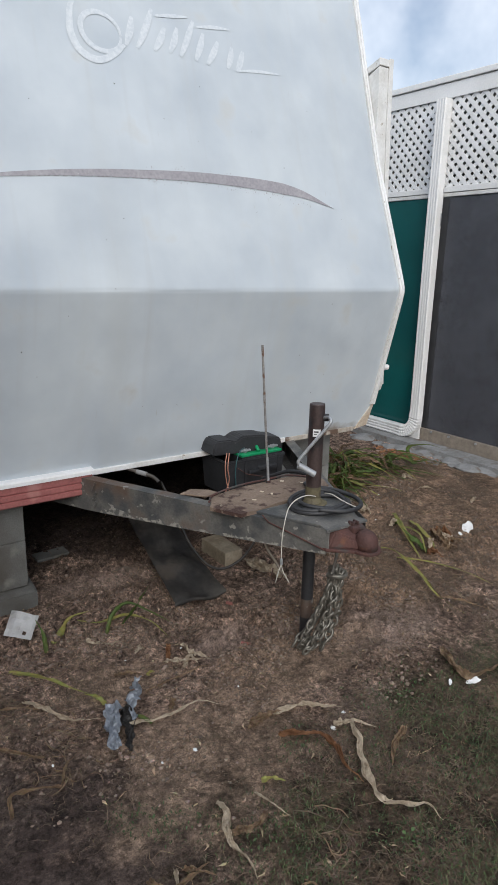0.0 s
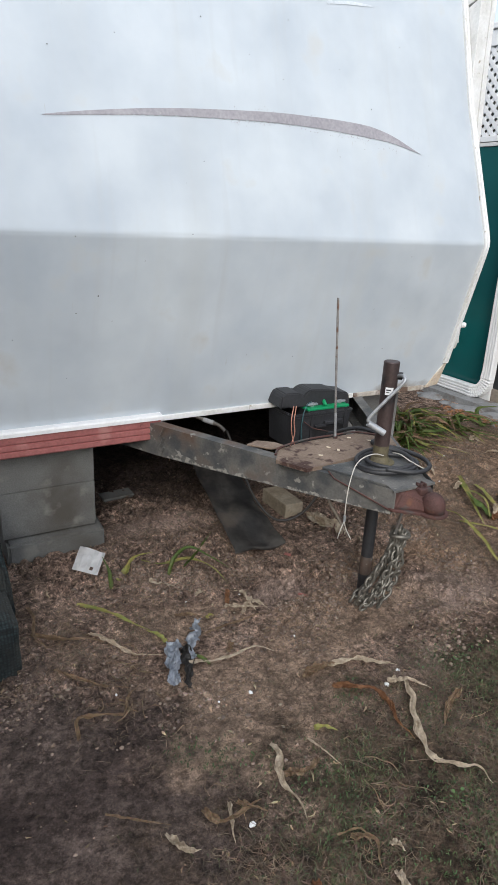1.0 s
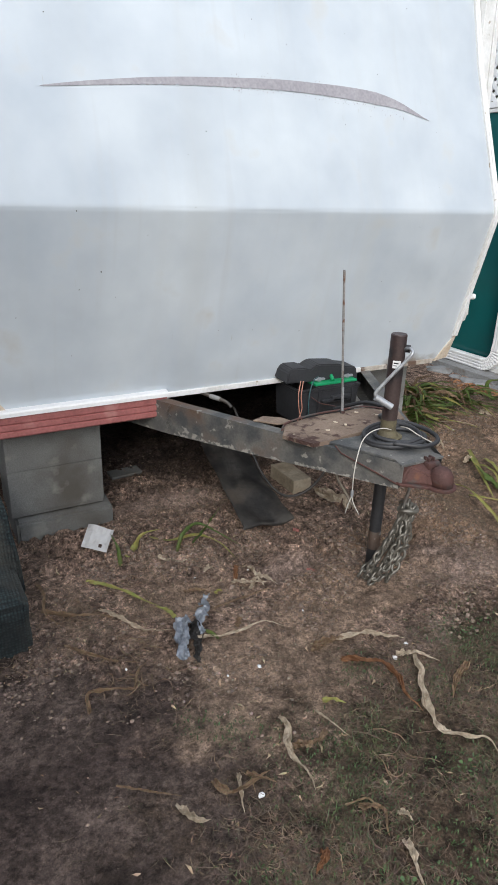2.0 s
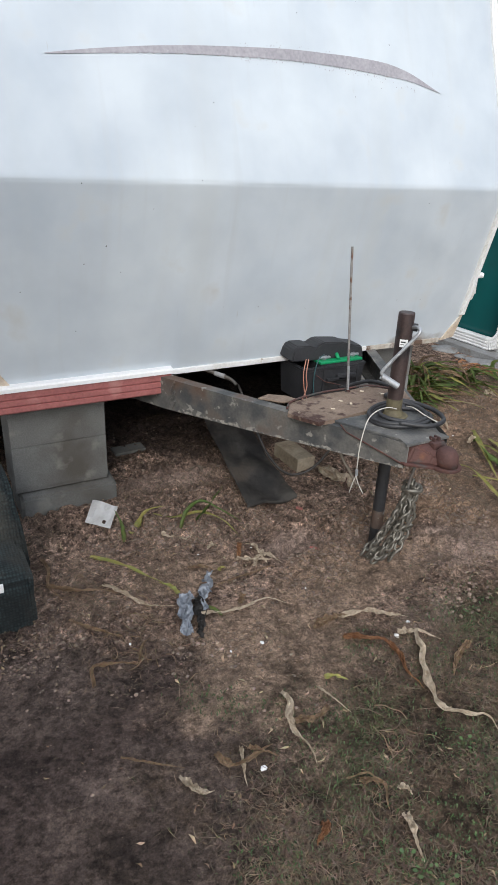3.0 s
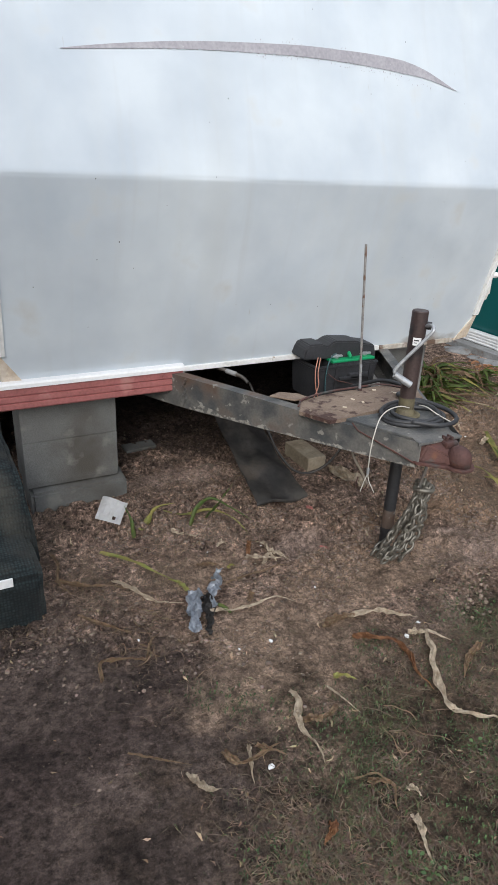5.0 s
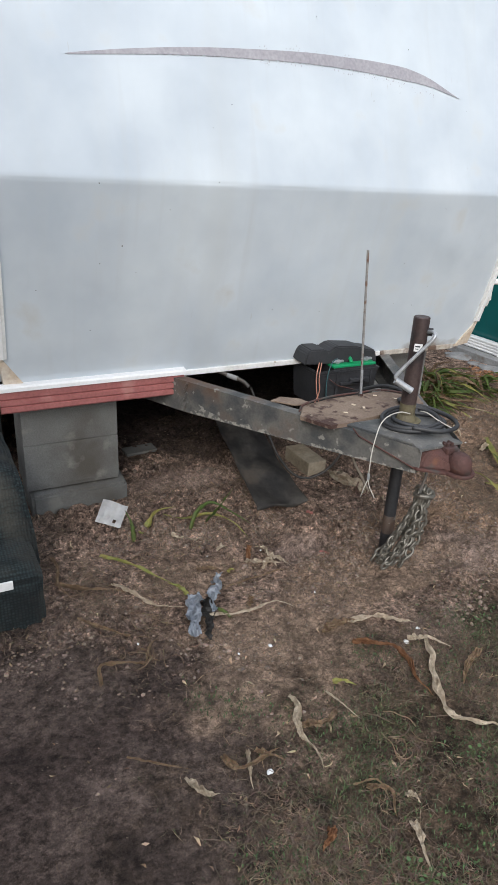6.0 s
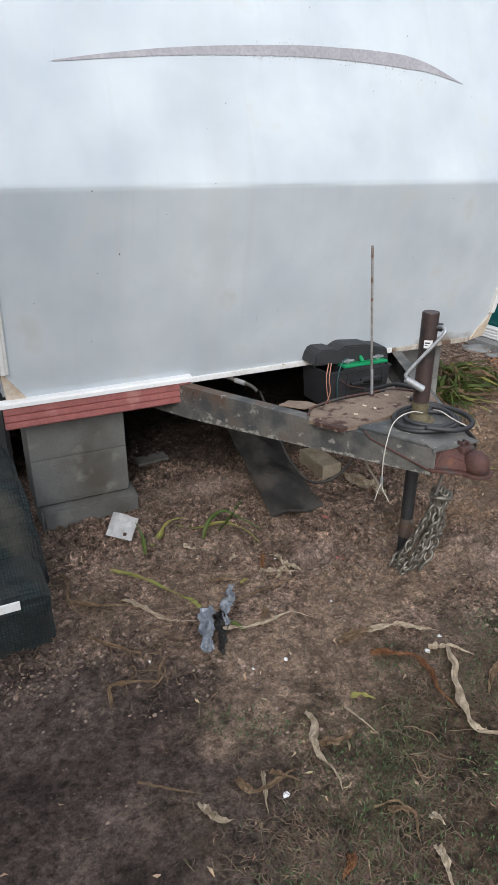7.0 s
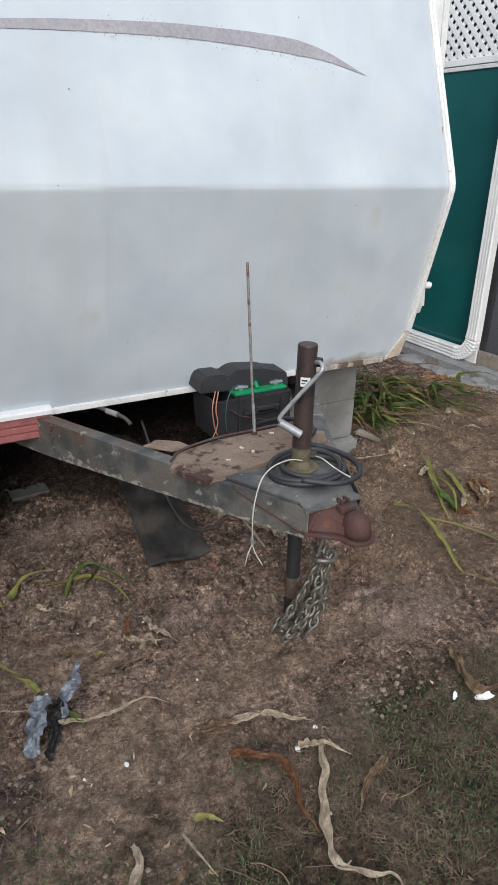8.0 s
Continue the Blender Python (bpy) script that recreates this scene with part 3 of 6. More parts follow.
# ---- under and beside the caravan ----
def supports():
    """Two block piers carry the caravan."""
    for name, x0, y0, label in (("block_pier", -1.147, 0.01, "grey concrete block pier on a poured footing under the caravan corner"), ("block_pier", 0.72, 0.15, "stained concrete block pier under the caravan behind the hitch")):
        pier = thing(name, label, "pier", "piers under the caravan")
        # the left pier takes a darker concrete than the right one
        tone = DARK_CONCRETE if x0 < 0 else CONCRETE
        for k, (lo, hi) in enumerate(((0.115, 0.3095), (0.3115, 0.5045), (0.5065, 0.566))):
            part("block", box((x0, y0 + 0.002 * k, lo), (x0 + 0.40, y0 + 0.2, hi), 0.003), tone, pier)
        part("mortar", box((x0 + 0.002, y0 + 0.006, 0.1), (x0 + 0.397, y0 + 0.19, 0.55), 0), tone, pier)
        bm = box((x0 + 0.012, y0 - 0.03, -0.05), (x0 + 0.43, y0 + 0.22, 0.118), 0)
        for v in bm.verts:
            if v.co.z > 0:
                v.co.z += 0.0 if v.co.y > y0 else -0.035
        bmesh.ops.bevel(bm, geom=list(bm.edges), offset=0.012, segments=2, affect="EDGES")
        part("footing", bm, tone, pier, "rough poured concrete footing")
    skirt = thing("skirting_board", "faded red ribbed skirting with a white cap strip", "skirting")
    prof = [(-0.072, 0.497), (-0.078, 0.503), (-0.078, 0.521), (-0.071, 0.525), (-0.078, 0.530), (-0.078, 0.549), (-0.071, 0.553), (-0.078, 0.558), (-0.078, 0.586), (-0.056, 0.586), (-0.056, 0.497)]
    part("red_board", prism(prof, -1.225, -0.472), RED, skirt)
    part("cap_strip", prism([(-0.086, 0.587), (-0.086, 0.602), (-0.082, 0.609), (-0.055, 0.613), (-0.055, 0.587)], -1.25, -0.466), CLEAN_TRIM, skirt, "clean white plastic cap strip")
    for x, z in ((-1.1, 0.565), (-0.86, 0.545), (-0.56, 0.568)):
        part("nail_head", sweep([(x, -0.076, z), (x, -0.081, z)], 0.006, 8), RED, skirt)
    # unseen boards, added to keep light out from under the caravan
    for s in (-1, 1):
        tagged(raw("side_shade_board", *_board(s), UNDER_SHADE), "added dark board keeping light out at the side under the caravan", "skirting", kind="structure")
    tagged(part("rear_shade_board", box((-1.17, 2.2, -0.05), (1.17, 2.24, 0.565), 0), UNDER_SHADE), "added dark board keeping light out at the back under the caravan", "skirting", kind="structure")


def _board(s):
    x0, x1 = s * 1.17, s * 1.19
    v = [(x, y, z) for x in (x0, x1) for y in (0.5, 2.2) for z in (-0.05, 0.566)]
    return v, [(0, 1, 3, 2), (4, 6, 7, 5), (0, 2, 6, 4), (1, 5, 7, 3), (0, 4, 5, 1), (2, 3, 7, 6)]


supports()


def rail_low(y):
    """The height of the rails' lower edge, which rises towards the coupling."""
    return 0.437 + 0.055 * max(0.0, min(1.0, -0.1 - y)) ** 1.15


def tongue():
    hitch = thing("drawbar", "rusty grey steel A-frame drawbar with flaking paint", "drawbar")
    for s in (-1, 1):
        # channel section: flat web outside, flanges inside
        a, b = Vector((0.0635 + s * 0.7735, 0.30, 0)), Vector((0.0635 + s * 0.0865, -1.07, 0))
        along = (b - a).normalized()
        inner = Vector((-s, 0, 0)) - along * Vector((-s, 0, 0)).dot(along)
        inner.normalize()
        prof = [(0, 0.472), (0.05, 0.472), (0.05, 0.480), (0.008, 0.484), (0.008, 0.564), (0.05, 0.568), (0.05, 0.576), (0, 0.576)]
        bm = bmesh.new()
        steps, last = 24, None
        for i in range(steps + 1):
            p = a.lerp(b, i / steps)
            drop = rail_low(p.y) - 0.472
            ring = [bm.verts.new((*(p + inner * u)[:2], z + (drop if z < 0.5 else 0) + 0.0012 * noise.noise((i, u * 9, z * 30)))) for u, z in prof]
            if last:
                for k in range(len(prof)):
                    j = (k + 1) % len(prof)
                    bm.faces.new((last[k], last[j], ring[j], ring[k]))
            else:
                bm.faces.new(ring)
            last = ring
        bm.faces.new(last)
        part("rail", bm, STEEL, hitch)
        # flaked lower edge
        bm = bmesh.new()
        last = None
        for i in range(181):
            p = a.lerp(b, 0.34 + 0.66 * i / 180) - inner * 0.0015
            z0 = rail_low(p.y) + 0.0005
            top = z0 + 0.001 + max(0.0, 0.007 + 0.016 * noise.noise((i * 0.13, s * 3, 0.5)) + 0.009 * noise.noise((i * 0.55, s * 3, 2.5)))
            ring = [bm.verts.new((p.x, p.y, z0)), bm.verts.new((p.x, p.y, top)), bm.verts.new((p.x + inner.x * 0.001, p.y + inner.y * 0.001, top)), bm.verts.new((p.x + inner.x * 0.001, p.y + inner.y * 0.001, z0))]
            if last:
                for k in range(4):
                    bm.faces.new((last[k], last[(k + 1) % 4], ring[(k + 1) % 4], ring[k]))
            last = ring
        part("flaked_edge", bm, CHALK, hitch)
        # weld where the rail meets the chassis, with its burnt edges
        for k in range(9):
            q = a.lerp(b, 0.315 + 0.004 * (k % 3)) - inner * 0.003
            z = rail_low(q.y) + 0.008 + 0.014 * k
            part("weld_bead", sweep([(q.x, q.y, z), (q.x + along.x * 0.008, q.y + along.y * 0.008, z + 0.012)], 0.0055, 7), STEEL, hitch)
        q = a.lerp(b, 0.36) - inner * 0.002
        part("bare_patch", prism([(q.y, rail_low(q.y) + 0.012), (q.y - 0.03, rail_low(q.y) + 0.036), (q.y - 0.10, rail_low(q.y) + 0.030), (q.y - 0.15, rail_low(q.y) + 0.012), (q.y - 0.06, rail_low(q.y) + 0.006)], 0, 0.001, "x"), CHALK, hitch).matrix_local = Matrix.Translation((q.x, q.y, 0)) @ Matrix.Rotation(math.atan2(along.y, along.x) + math.pi / 2, 4, "Z") @ Matrix.Translation((-0.0012 if s < 0 else 0.0012, -q.y, 0))
    # nose plate and coupler
    part("nose_plate", prism([(-0.135, -0.80), (0.262, -0.80), (0.15, -1.03), (0.160, -1.085), (-0.034, -1.085), (-0.020, -1.03)], 0.5775, 0.587, "z", 0.002), STEEL, hitch)
    for s in (-1, 1):
        # side skirt of the coupling, cut on the slant over the rail's web
        top, end = Vector((0.0635 + s * 0.197, -0.85)), Vector((0.0635 + s * 0.086, -1.086))
        side = Vector((s * 0.9, 0.43)) * 0.004
        bm = bmesh.new()
        tri = [(top, 0.588), (top.lerp(end, 0.1), 0.566), (top.lerp(end, 0.93), 0.512), (end, 0.510), (end, 0.588)]
        near = [bm.verts.new((*(p + side), z)) for p, z in tri]
        far = [bm.verts.new((*(p + side * 0.3), z)) for p, z in tri]
        bm.faces.new(near), bm.faces.new(far[::-1])
        for k in range(5):
            bm.faces.new((near[k], near[(k + 1) % 5], far[(k + 1) % 5], far[k]))
        part("coupler_skirt", bm, STEEL, hitch)
        part("rusty_seam", sweep([(*(p + side), z) for p, z in tri[:4]], 0.0032, 6), RUST, hitch)
    bm = bmesh.new()
    rings = []
    for z, r in ((0.519, 0.044), (0.540, 0.0435), (0.558, 0.040), (0.572, 0.031), (0.581, 0.018), (0.584, 0.0)):
        rings.append([bm.verts.new((0.093 + 0.9 * r * math.cos(k * math.pi / 12), -1.150 + r * math.sin(k * math.pi / 12), z)) for k in range(24)] if r else [bm.verts.new((0.093, -1.150, z))])
    for r, q in zip(rings, rings[1:]):
        for k in range(24):
            j = (k + 1) % 24
            bm.faces.new((r[k], r[j], q[j], q[k]) if len(q) > 1 else (r[k], r[j], q[0]))
    bm.faces.new(rings[0])
    part("coupler_cup", bm, RUST, hitch, "rusty domed ball coupler", smooth=True)
    flange = [(0.093 + 0.054 * math.cos(t), -1.150 + 0.054 * math.sin(t)) for t in np.linspace(math.pi, 2 * math.pi, 13)] + [(0.162, -1.085), (0.162, -1.06), (-0.034, -1.06), (-0.034, -1.085)]
    part("coupler_flange", prism(flange, 0.508, 0.519, "z", 0.003), RUST, hitch)
    # the neck slopes down from the nose plate to the cup
    bm = prism([(-0.030, -1.06), (-0.020, -1.085), (0.040, -1.13), (0.060, -1.165), (0.126, -1.165), (0.142, -1.13), (0.156, -1.085), (0.160, -1.06)], 0.5195, 0.5865, "z")
    bmesh.ops.subdivide_edges(bm, edges=[e for e in bm.edges if abs(e.verts[0].co.z - e.verts[1].co.z) > 0.01], cuts=2)
    for v in bm.verts:
        high = (v.co.z - 0.5195) / 0.0635
        v.co.z -= high * 0.046 * max(0.0, min(1.0, (-1.06 - v.co.y) / 0.10))
        v.co.x = 0.093 + (v.co.x - 0.093) * (1 - 0.22 * high)
    bmesh.ops.bevel(bm, geom=list(bm.edges), offset=0.005, segments=2, affect="EDGES")
    part("coupler_neck", bm, RUST, hitch)
    part("latch_pad", box((0.066, -1.112, 0.556), (0.120, -1.056, 0.584), 0.008), RUST, hitch)
    for x in (0.081, 0.103):
        part("latch_lug", box((x - 0.004, -1.098, 0.580), (x + 0.004, -1.070, 0.597), 0.003), RUST, hitch)
    part("latch_pin", sweep([(0.072, -1.084, 0.590), (0.112, -1.084, 0.590)], 0.004, 8), RUST, hitch)
    # tow ring
    ring = [(0.10 + 0.036 * math.cos(a), -1.01 + 0.028 * math.sin(a), 0.356 + 0.004 * math.sin(a * 2)) for a in np.linspace(0, 2 * math.pi, 24, endpoint=False)]
    part("tow_ring", sweep(ring, 0.0085, 8, closed=True), CHAIN, hitch)
    part("ring_hook", sweep(smooth_line([(0.105, -1.005, 0.49), (0.085, -1.015, 0.43), (0.082, -1.005, 0.37), (0.10, -1.0, 0.350), (0.115, -1.005, 0.365)]), 0.006, 8), STEEL, hitch)
    return hitch


tongue()


def jack():
    stand = thing("jockey_stand", "brown rusted jack post with a galvanised crank handle", "jack")
    x, y = 0.106, -0.845
    part("outer_tube", sweep([(x, y, 0.47), (x, y, 0.972), (x, y, 0.976)], [0.029, 0.029, 0.0265], 28), BROWN_TUBE, stand, smooth=False)
    part("inner_tube", sweep([(x - 0.004, y, -0.06), (x - 0.002, y, 0.48)], 0.0235, 20), BLACK, stand, "dark inner leg set in the earth")
    part("wear_band", sweep([(x - 0.0035, y, 0.10), (x - 0.003, y, 0.18)], 0.0242, 20), STEEL, stand)
    part("collar", sweep([(x, y, 0.584), (x, y, 0.590), (x, y, 0.593)], [0.056, 0.056, 0.050], 20), OLIVE, stand, "pale corroded flange round the post")
    part("weld", sweep([(x, y, 0.592), (x, y, 0.60), (x, y, 0.612)], [0.040, 0.036, 0.030], 20), OLIVE, stand)
    part("stained_base", sweep([(x, y, 0.60), (x, y, 0.655)], 0.0294, 28), OLIVE, stand)
    for name, mat, lo, hi, a0, a1, r in (("sticker", CLEAN_TRIM, 0.856, 0.884, 205, 262, 0.0297), ("sticker_bar", BLACK, 0.872, 0.877, 212, 245, 0.0300), ("sticker_bar", BLACK, 0.864, 0.867, 212, 235, 0.0300)):
        bm, last = bmesh.new(), None
        for k in range(9):
            t = radians(a0 + (a1 - a0) * k / 8)
            ring = [bm.verts.new((x + r * math.cos(t), y + r * math.sin(t), z)) for z in (lo, hi)]
            if last:
                bm.faces.new((last[0], ring[0], ring[1], last[1]))
            last = ring
        part(name, bm, mat, stand)
    part("crank_boss", sweep([(x + 0.02, y - 0.02, 0.925), (x + 0.03, y - 0.032, 0.925)], 0.014, 12), BLACK, stand)
    arm = smooth_line([(0.118, -0.868, 0.925), (0.112, -0.905, 0.934), (0.104, -0.924, 0.922), (0.084, -0.912, 0.889), (0.050, -0.888, 0.836), (0.016, -0.864, 0.780), (0.012, -0.862, 0.764), (0.024, -0.868, 0.752)], 6)
    crank = part("crank_handle", sweep(arm, 0.0065, 10), GALV, stand, "galvanised bent crank handle", smooth=True)
    part("grip", sweep([(0.012, -0.862, 0.757), (0.064, -0.896, 0.722)], 0.0125, 16), GALV, crank)
    # a black disc paints the dark inside of the hollow grip end
    part("grip_bore_shade", sweep([(0.0636, -0.8957, 0.7223), (0.0652, -0.8967, 0.7213)], 0.009, 16), BLACK, crank)
    return stand


jack()


def safety_chain():
    chain = thing("safety_chain", "dull steel safety chain hanging doubled to the ground", "chain")
    link = [(0.0118 * math.cos(a), 0, 0.0200 * math.sin(a)) for a in np.linspace(0, 2 * math.pi, 14, endpoint=False)]
    bm = sweep(link, 0.0056, 6, closed=True)
    me = bpy.data.meshes.new("link")
    bm.to_mesh(me)
    bm.free()
    me.materials.append(CHAIN)
    me.polygons.foreach_set("use_smooth", [True] * len(me.polygons))
    strands = [[(0.088, -1.010, 0.355), (0.060, -0.985, 0.250), (0.020, -0.955, 0.110), (0.012, -0.955, 0.018)],
               [(0.100, -1.015, 0.352), (0.078, -1.010, 0.240), (0.040, -0.985, 0.090), (0.022, -0.985, 0.012)],
               [(0.108, -1.000, 0.352), (0.100, -0.995, 0.230), (0.065, -0.975, 0.080), (0.030, -0.945, 0.020)],
               [(0.095, -0.995, 0.350), (0.082, -0.970, 0.220), (0.045, -0.935, 0.100), (0.000, -0.915, 0.016)],
               [(0.104, -1.020, 0.350), (0.112, -1.015, 0.200), (0.085, -1.000, 0.070), (0.060, -0.995, 0.014)]]
    strands += [[(x + 0.012, y - 0.012, z * 0.97 + 0.012) for x, y, z in strands[1]], [(x - 0.010, y + 0.010, z + 0.006) for x, y, z in strands[2]], [(x + 0.016, y + 0.004, z + 0.010) for x, y, z in strands[0]]]
    for n, strand in enumerate(strands):
        wave = [(px + 0.006 * math.sin(3 * i + n), py + 0.006 * math.cos(2 * i + n) + (0.03 if i == 3 else 0.01 if i == 2 else 0), max(pz, 0.022)) for i, (px, py, pz) in enumerate(strand)]
        line = smooth_line(wave, 30)
        gone, k = 0.0, 0
        for p, q in zip(line, line[1:]):
            gone += (q - p).length
            if gone >= 0.029 * k:
                d = (q - p).normalized()
                ob = new("link", me)
                ob.parent = chain
                turn = d.to_track_quat("Z", "Y").to_matrix().to_4x4()
                ob.matrix_local = Matrix.Translation(p) @ turn @ Matrix.Rotation(radians(45 + 90 * (k % 2) + 35 * random.uniform(-1, 1)), 4, "Z") @ Matrix.Rotation(radians(random.uniform(-22, 22)), 4, "X")
                k += 1
    return chain


safety_chain()


def battery():
    case = thing("battery_box", "black plastic battery box with its lid askew showing a green battery", "battery box")
    # tapered open tub
    bm = bmesh.new()
    rings = []
    for (dx, z) in ((0.0, 0.40), (0.010, 0.560), (0.016, 0.565), (0.016, 0.575), (0.002, 0.575), (-0.006, 0.42)):
        rings.append([bm.verts.new(q) for q in ((0.14 - dx, -0.20 - dx, z), (0.465 + dx, -0.20 - dx, z), (0.465 + dx, 0.0 + dx, z), (0.14 - dx, 0.0 + dx, z))])
    for r, s in zip(rings, rings[1:]):
        for k in range(4):
            bm.faces.new((r[k], r[(k + 1) % 4], s[(k + 1) % 4], s[k]))
    bm.faces.new(rings[0][::-1]), bm.faces.new(rings[-1])
    bmesh.ops.bevel(bm, geom=list(bm.edges), offset=0.004, segments=2, affect="EDGES")
    part("tub", bm, BLACK, case)
    bm = box((0.255, -0.225, 0.50), (0.40, -0.21, 0.515), 0.003)
    part("tub_handle", box((0.31, -0.225, 0.50), (0.42, -0.205, 0.53), 0.006, bm), BLACK, case)
    for x in (0.18, 0.235, 0.43):
        part("rib", box((x, -0.214, 0.42), (x + 0.012, -0.2, 0.575), 0.002), BLACK, case)
    cell = part("battery", box((0.225, -0.20, 0.43), (0.458, -0.03, 0.585), 0.006), BLACK, case)
    part("battery_top", box((0.22, -0.205, 0.582), (0.463, -0.027, 0.594), 0.004), GREEN_LID, cell, "bright green battery top")
    part("carry_strap", sweep(smooth_line([(0.33, -0.19, 0.596), (0.335, -0.165, 0.612), (0.345, -0.14, 0.614), (0.36, -0.10, 0.60)]), 0.009, 8), GREEN_LID, cell)
    for x, y in ((0.265, -0.165), (0.43, -0.165)):
        part("terminal", sweep([(x, y, 0.594), (x, y, 0.612)], 0.011, 12), GALV, cell)
        part("clamp", box((x - 0.03, y - 0.012, 0.598), (x + 0.03, y + 0.012, 0.609), 0.004), GALV, cell)
    # lid, pushed back, with a stepped top
    prof = [(0.085, 0.0), (0.095, 0.045), (0.112, 0.062), (0.19, 0.062), (0.212, 0.050), (0.235, 0.066), (0.26, 0.074), (0.38, 0.070), (0.415, 0.060), (0.485, 0.052), (0.50, 0.0)]
    bm = prism([(x, 1.15 * z) for x, z in prof], -0.165, 0.06, "y")
    bmesh.ops.bevel(bm, geom=list(bm.edges), offset=0.006, segments=2, affect="EDGES")
    for v in bm.verts:
        v.co.z += 0.600 + (v.co.y + 0.125) * 0.05 - 0.05 * (v.co.x - 0.1)
    part("lid", bm, BLACK, case, "black stepped plastic lid pushed back")
    for k, (mat, pts) in enumerate((
            (COPPER, [(0.135, -0.225, 0.625), (0.115, -0.245, 0.56), (0.12, -0.25, 0.50), (0.09, -0.26, 0.44)]),
            (COPPER, [(0.125, -0.22, 0.625), (0.10, -0.245, 0.57), (0.105, -0.25, 0.50), (0.12, -0.26, 0.44)]),
            (TEAL_WIRE, [(0.23, -0.21, 0.632), (0.19, -0.235, 0.628), (0.165, -0.245, 0.59), (0.155, -0.25, 0.53), (0.16, -0.25, 0.46)]),
            (RUST, [(0.18, -0.232, 0.545), (0.23, -0.236, 0.51), (0.28, -0.238, 0.495), (0.36, -0.245, 0.47)]))):
        part("wire", sweep(smooth_line(pts), 0.0026, 6), mat, case, smooth=True)
    return case


battery()


def tongue_board():
    bm = prism([(-0.262, -0.690), (-0.205, -0.808), (-0.14, -0.806), (0.06, -0.775), (0.29, -0.735), (0.325, -0.66), (0.22, -0.56), (-0.05, -0.565), (-0.20, -0.60)], 0.577, 0.592, "z")
    bmesh.ops.subdivide_edges(bm, edges=[e for e in bm.edges if abs(e.verts[0].co.z - e.verts[1].co.z) < 1e-4], cuts=5)
    for v in bm.verts:
        n = noise.noise((v.co.x * 30, v.co.y * 30, v.co.z))
        v.co.x += 0.004 * n
        v.co.y += 0.004 * noise.noise((v.co.y * 30, v.co.x * 30, 4))
    board = part("weathered_plank", bm, BOARD)
    tagged(board, "warped brown weathered plank lying across the drawbar", "plank")
    tagged(part("edge_batten", sweep(smooth_line([(-0.245, -0.655, 0.597), (-0.19, -0.603, 0.600), (-0.05, -0.569, 0.602), (0.10, -0.564, 0.601), (0.215, -0.563, 0.599), (0.305, -0.648, 0.597)], 5), 0.0042, 6), RUST), "dark rusted rim strip along the plank edge", "strip")
    tagged(part("bark_piece", prism([(-0.27, -0.48), (-0.21, -0.455), (-0.15, -0.50), (-0.13, -0.555), (-0.20, -0.56)], 0.5765, 0.583, "z", 0.002), BOARD), "ragged bark piece lying on the drawbar", "bark")
    rod = thing("threaded_rod", "thin upright steel rod standing in the plank", "rod")
    part("rod", sweep([(0.094, -0.58, 0.575), (0.086, -0.556, 0.86), (0.078, -0.532, 1.158)], 0.0048, 8), ROD, rod)
    part("bare_end", sweep([(0.0938, -0.5796, 0.592), (0.091, -0.571, 0.70)], 0.0056, 8), GALV, rod)
    part("nut", sweep([(0.0938, -0.5796, 0.592), (0.0936, -0.579, 0.602)], 0.010, 6), RUST, rod)
    for x, y in ((0.0, -0.66), (0.21, -0.66), (0.02, -0.70), (0.15, -0.60), (-0.08, -0.72)):
        chip = part("leaf_chip", box((-0.008, -0.005, 0), (0.008, 0.005, 0.003), 0.001), LEAF_PALE)
        chip.matrix_world = pose(x, y, 0.593, random.uniform(-10, 10), 0, random.uniform(0, 180))
        tagged(chip, "small dry leaf chip lying on the plank", "leaf", "chips on the plank")


tongue_board()


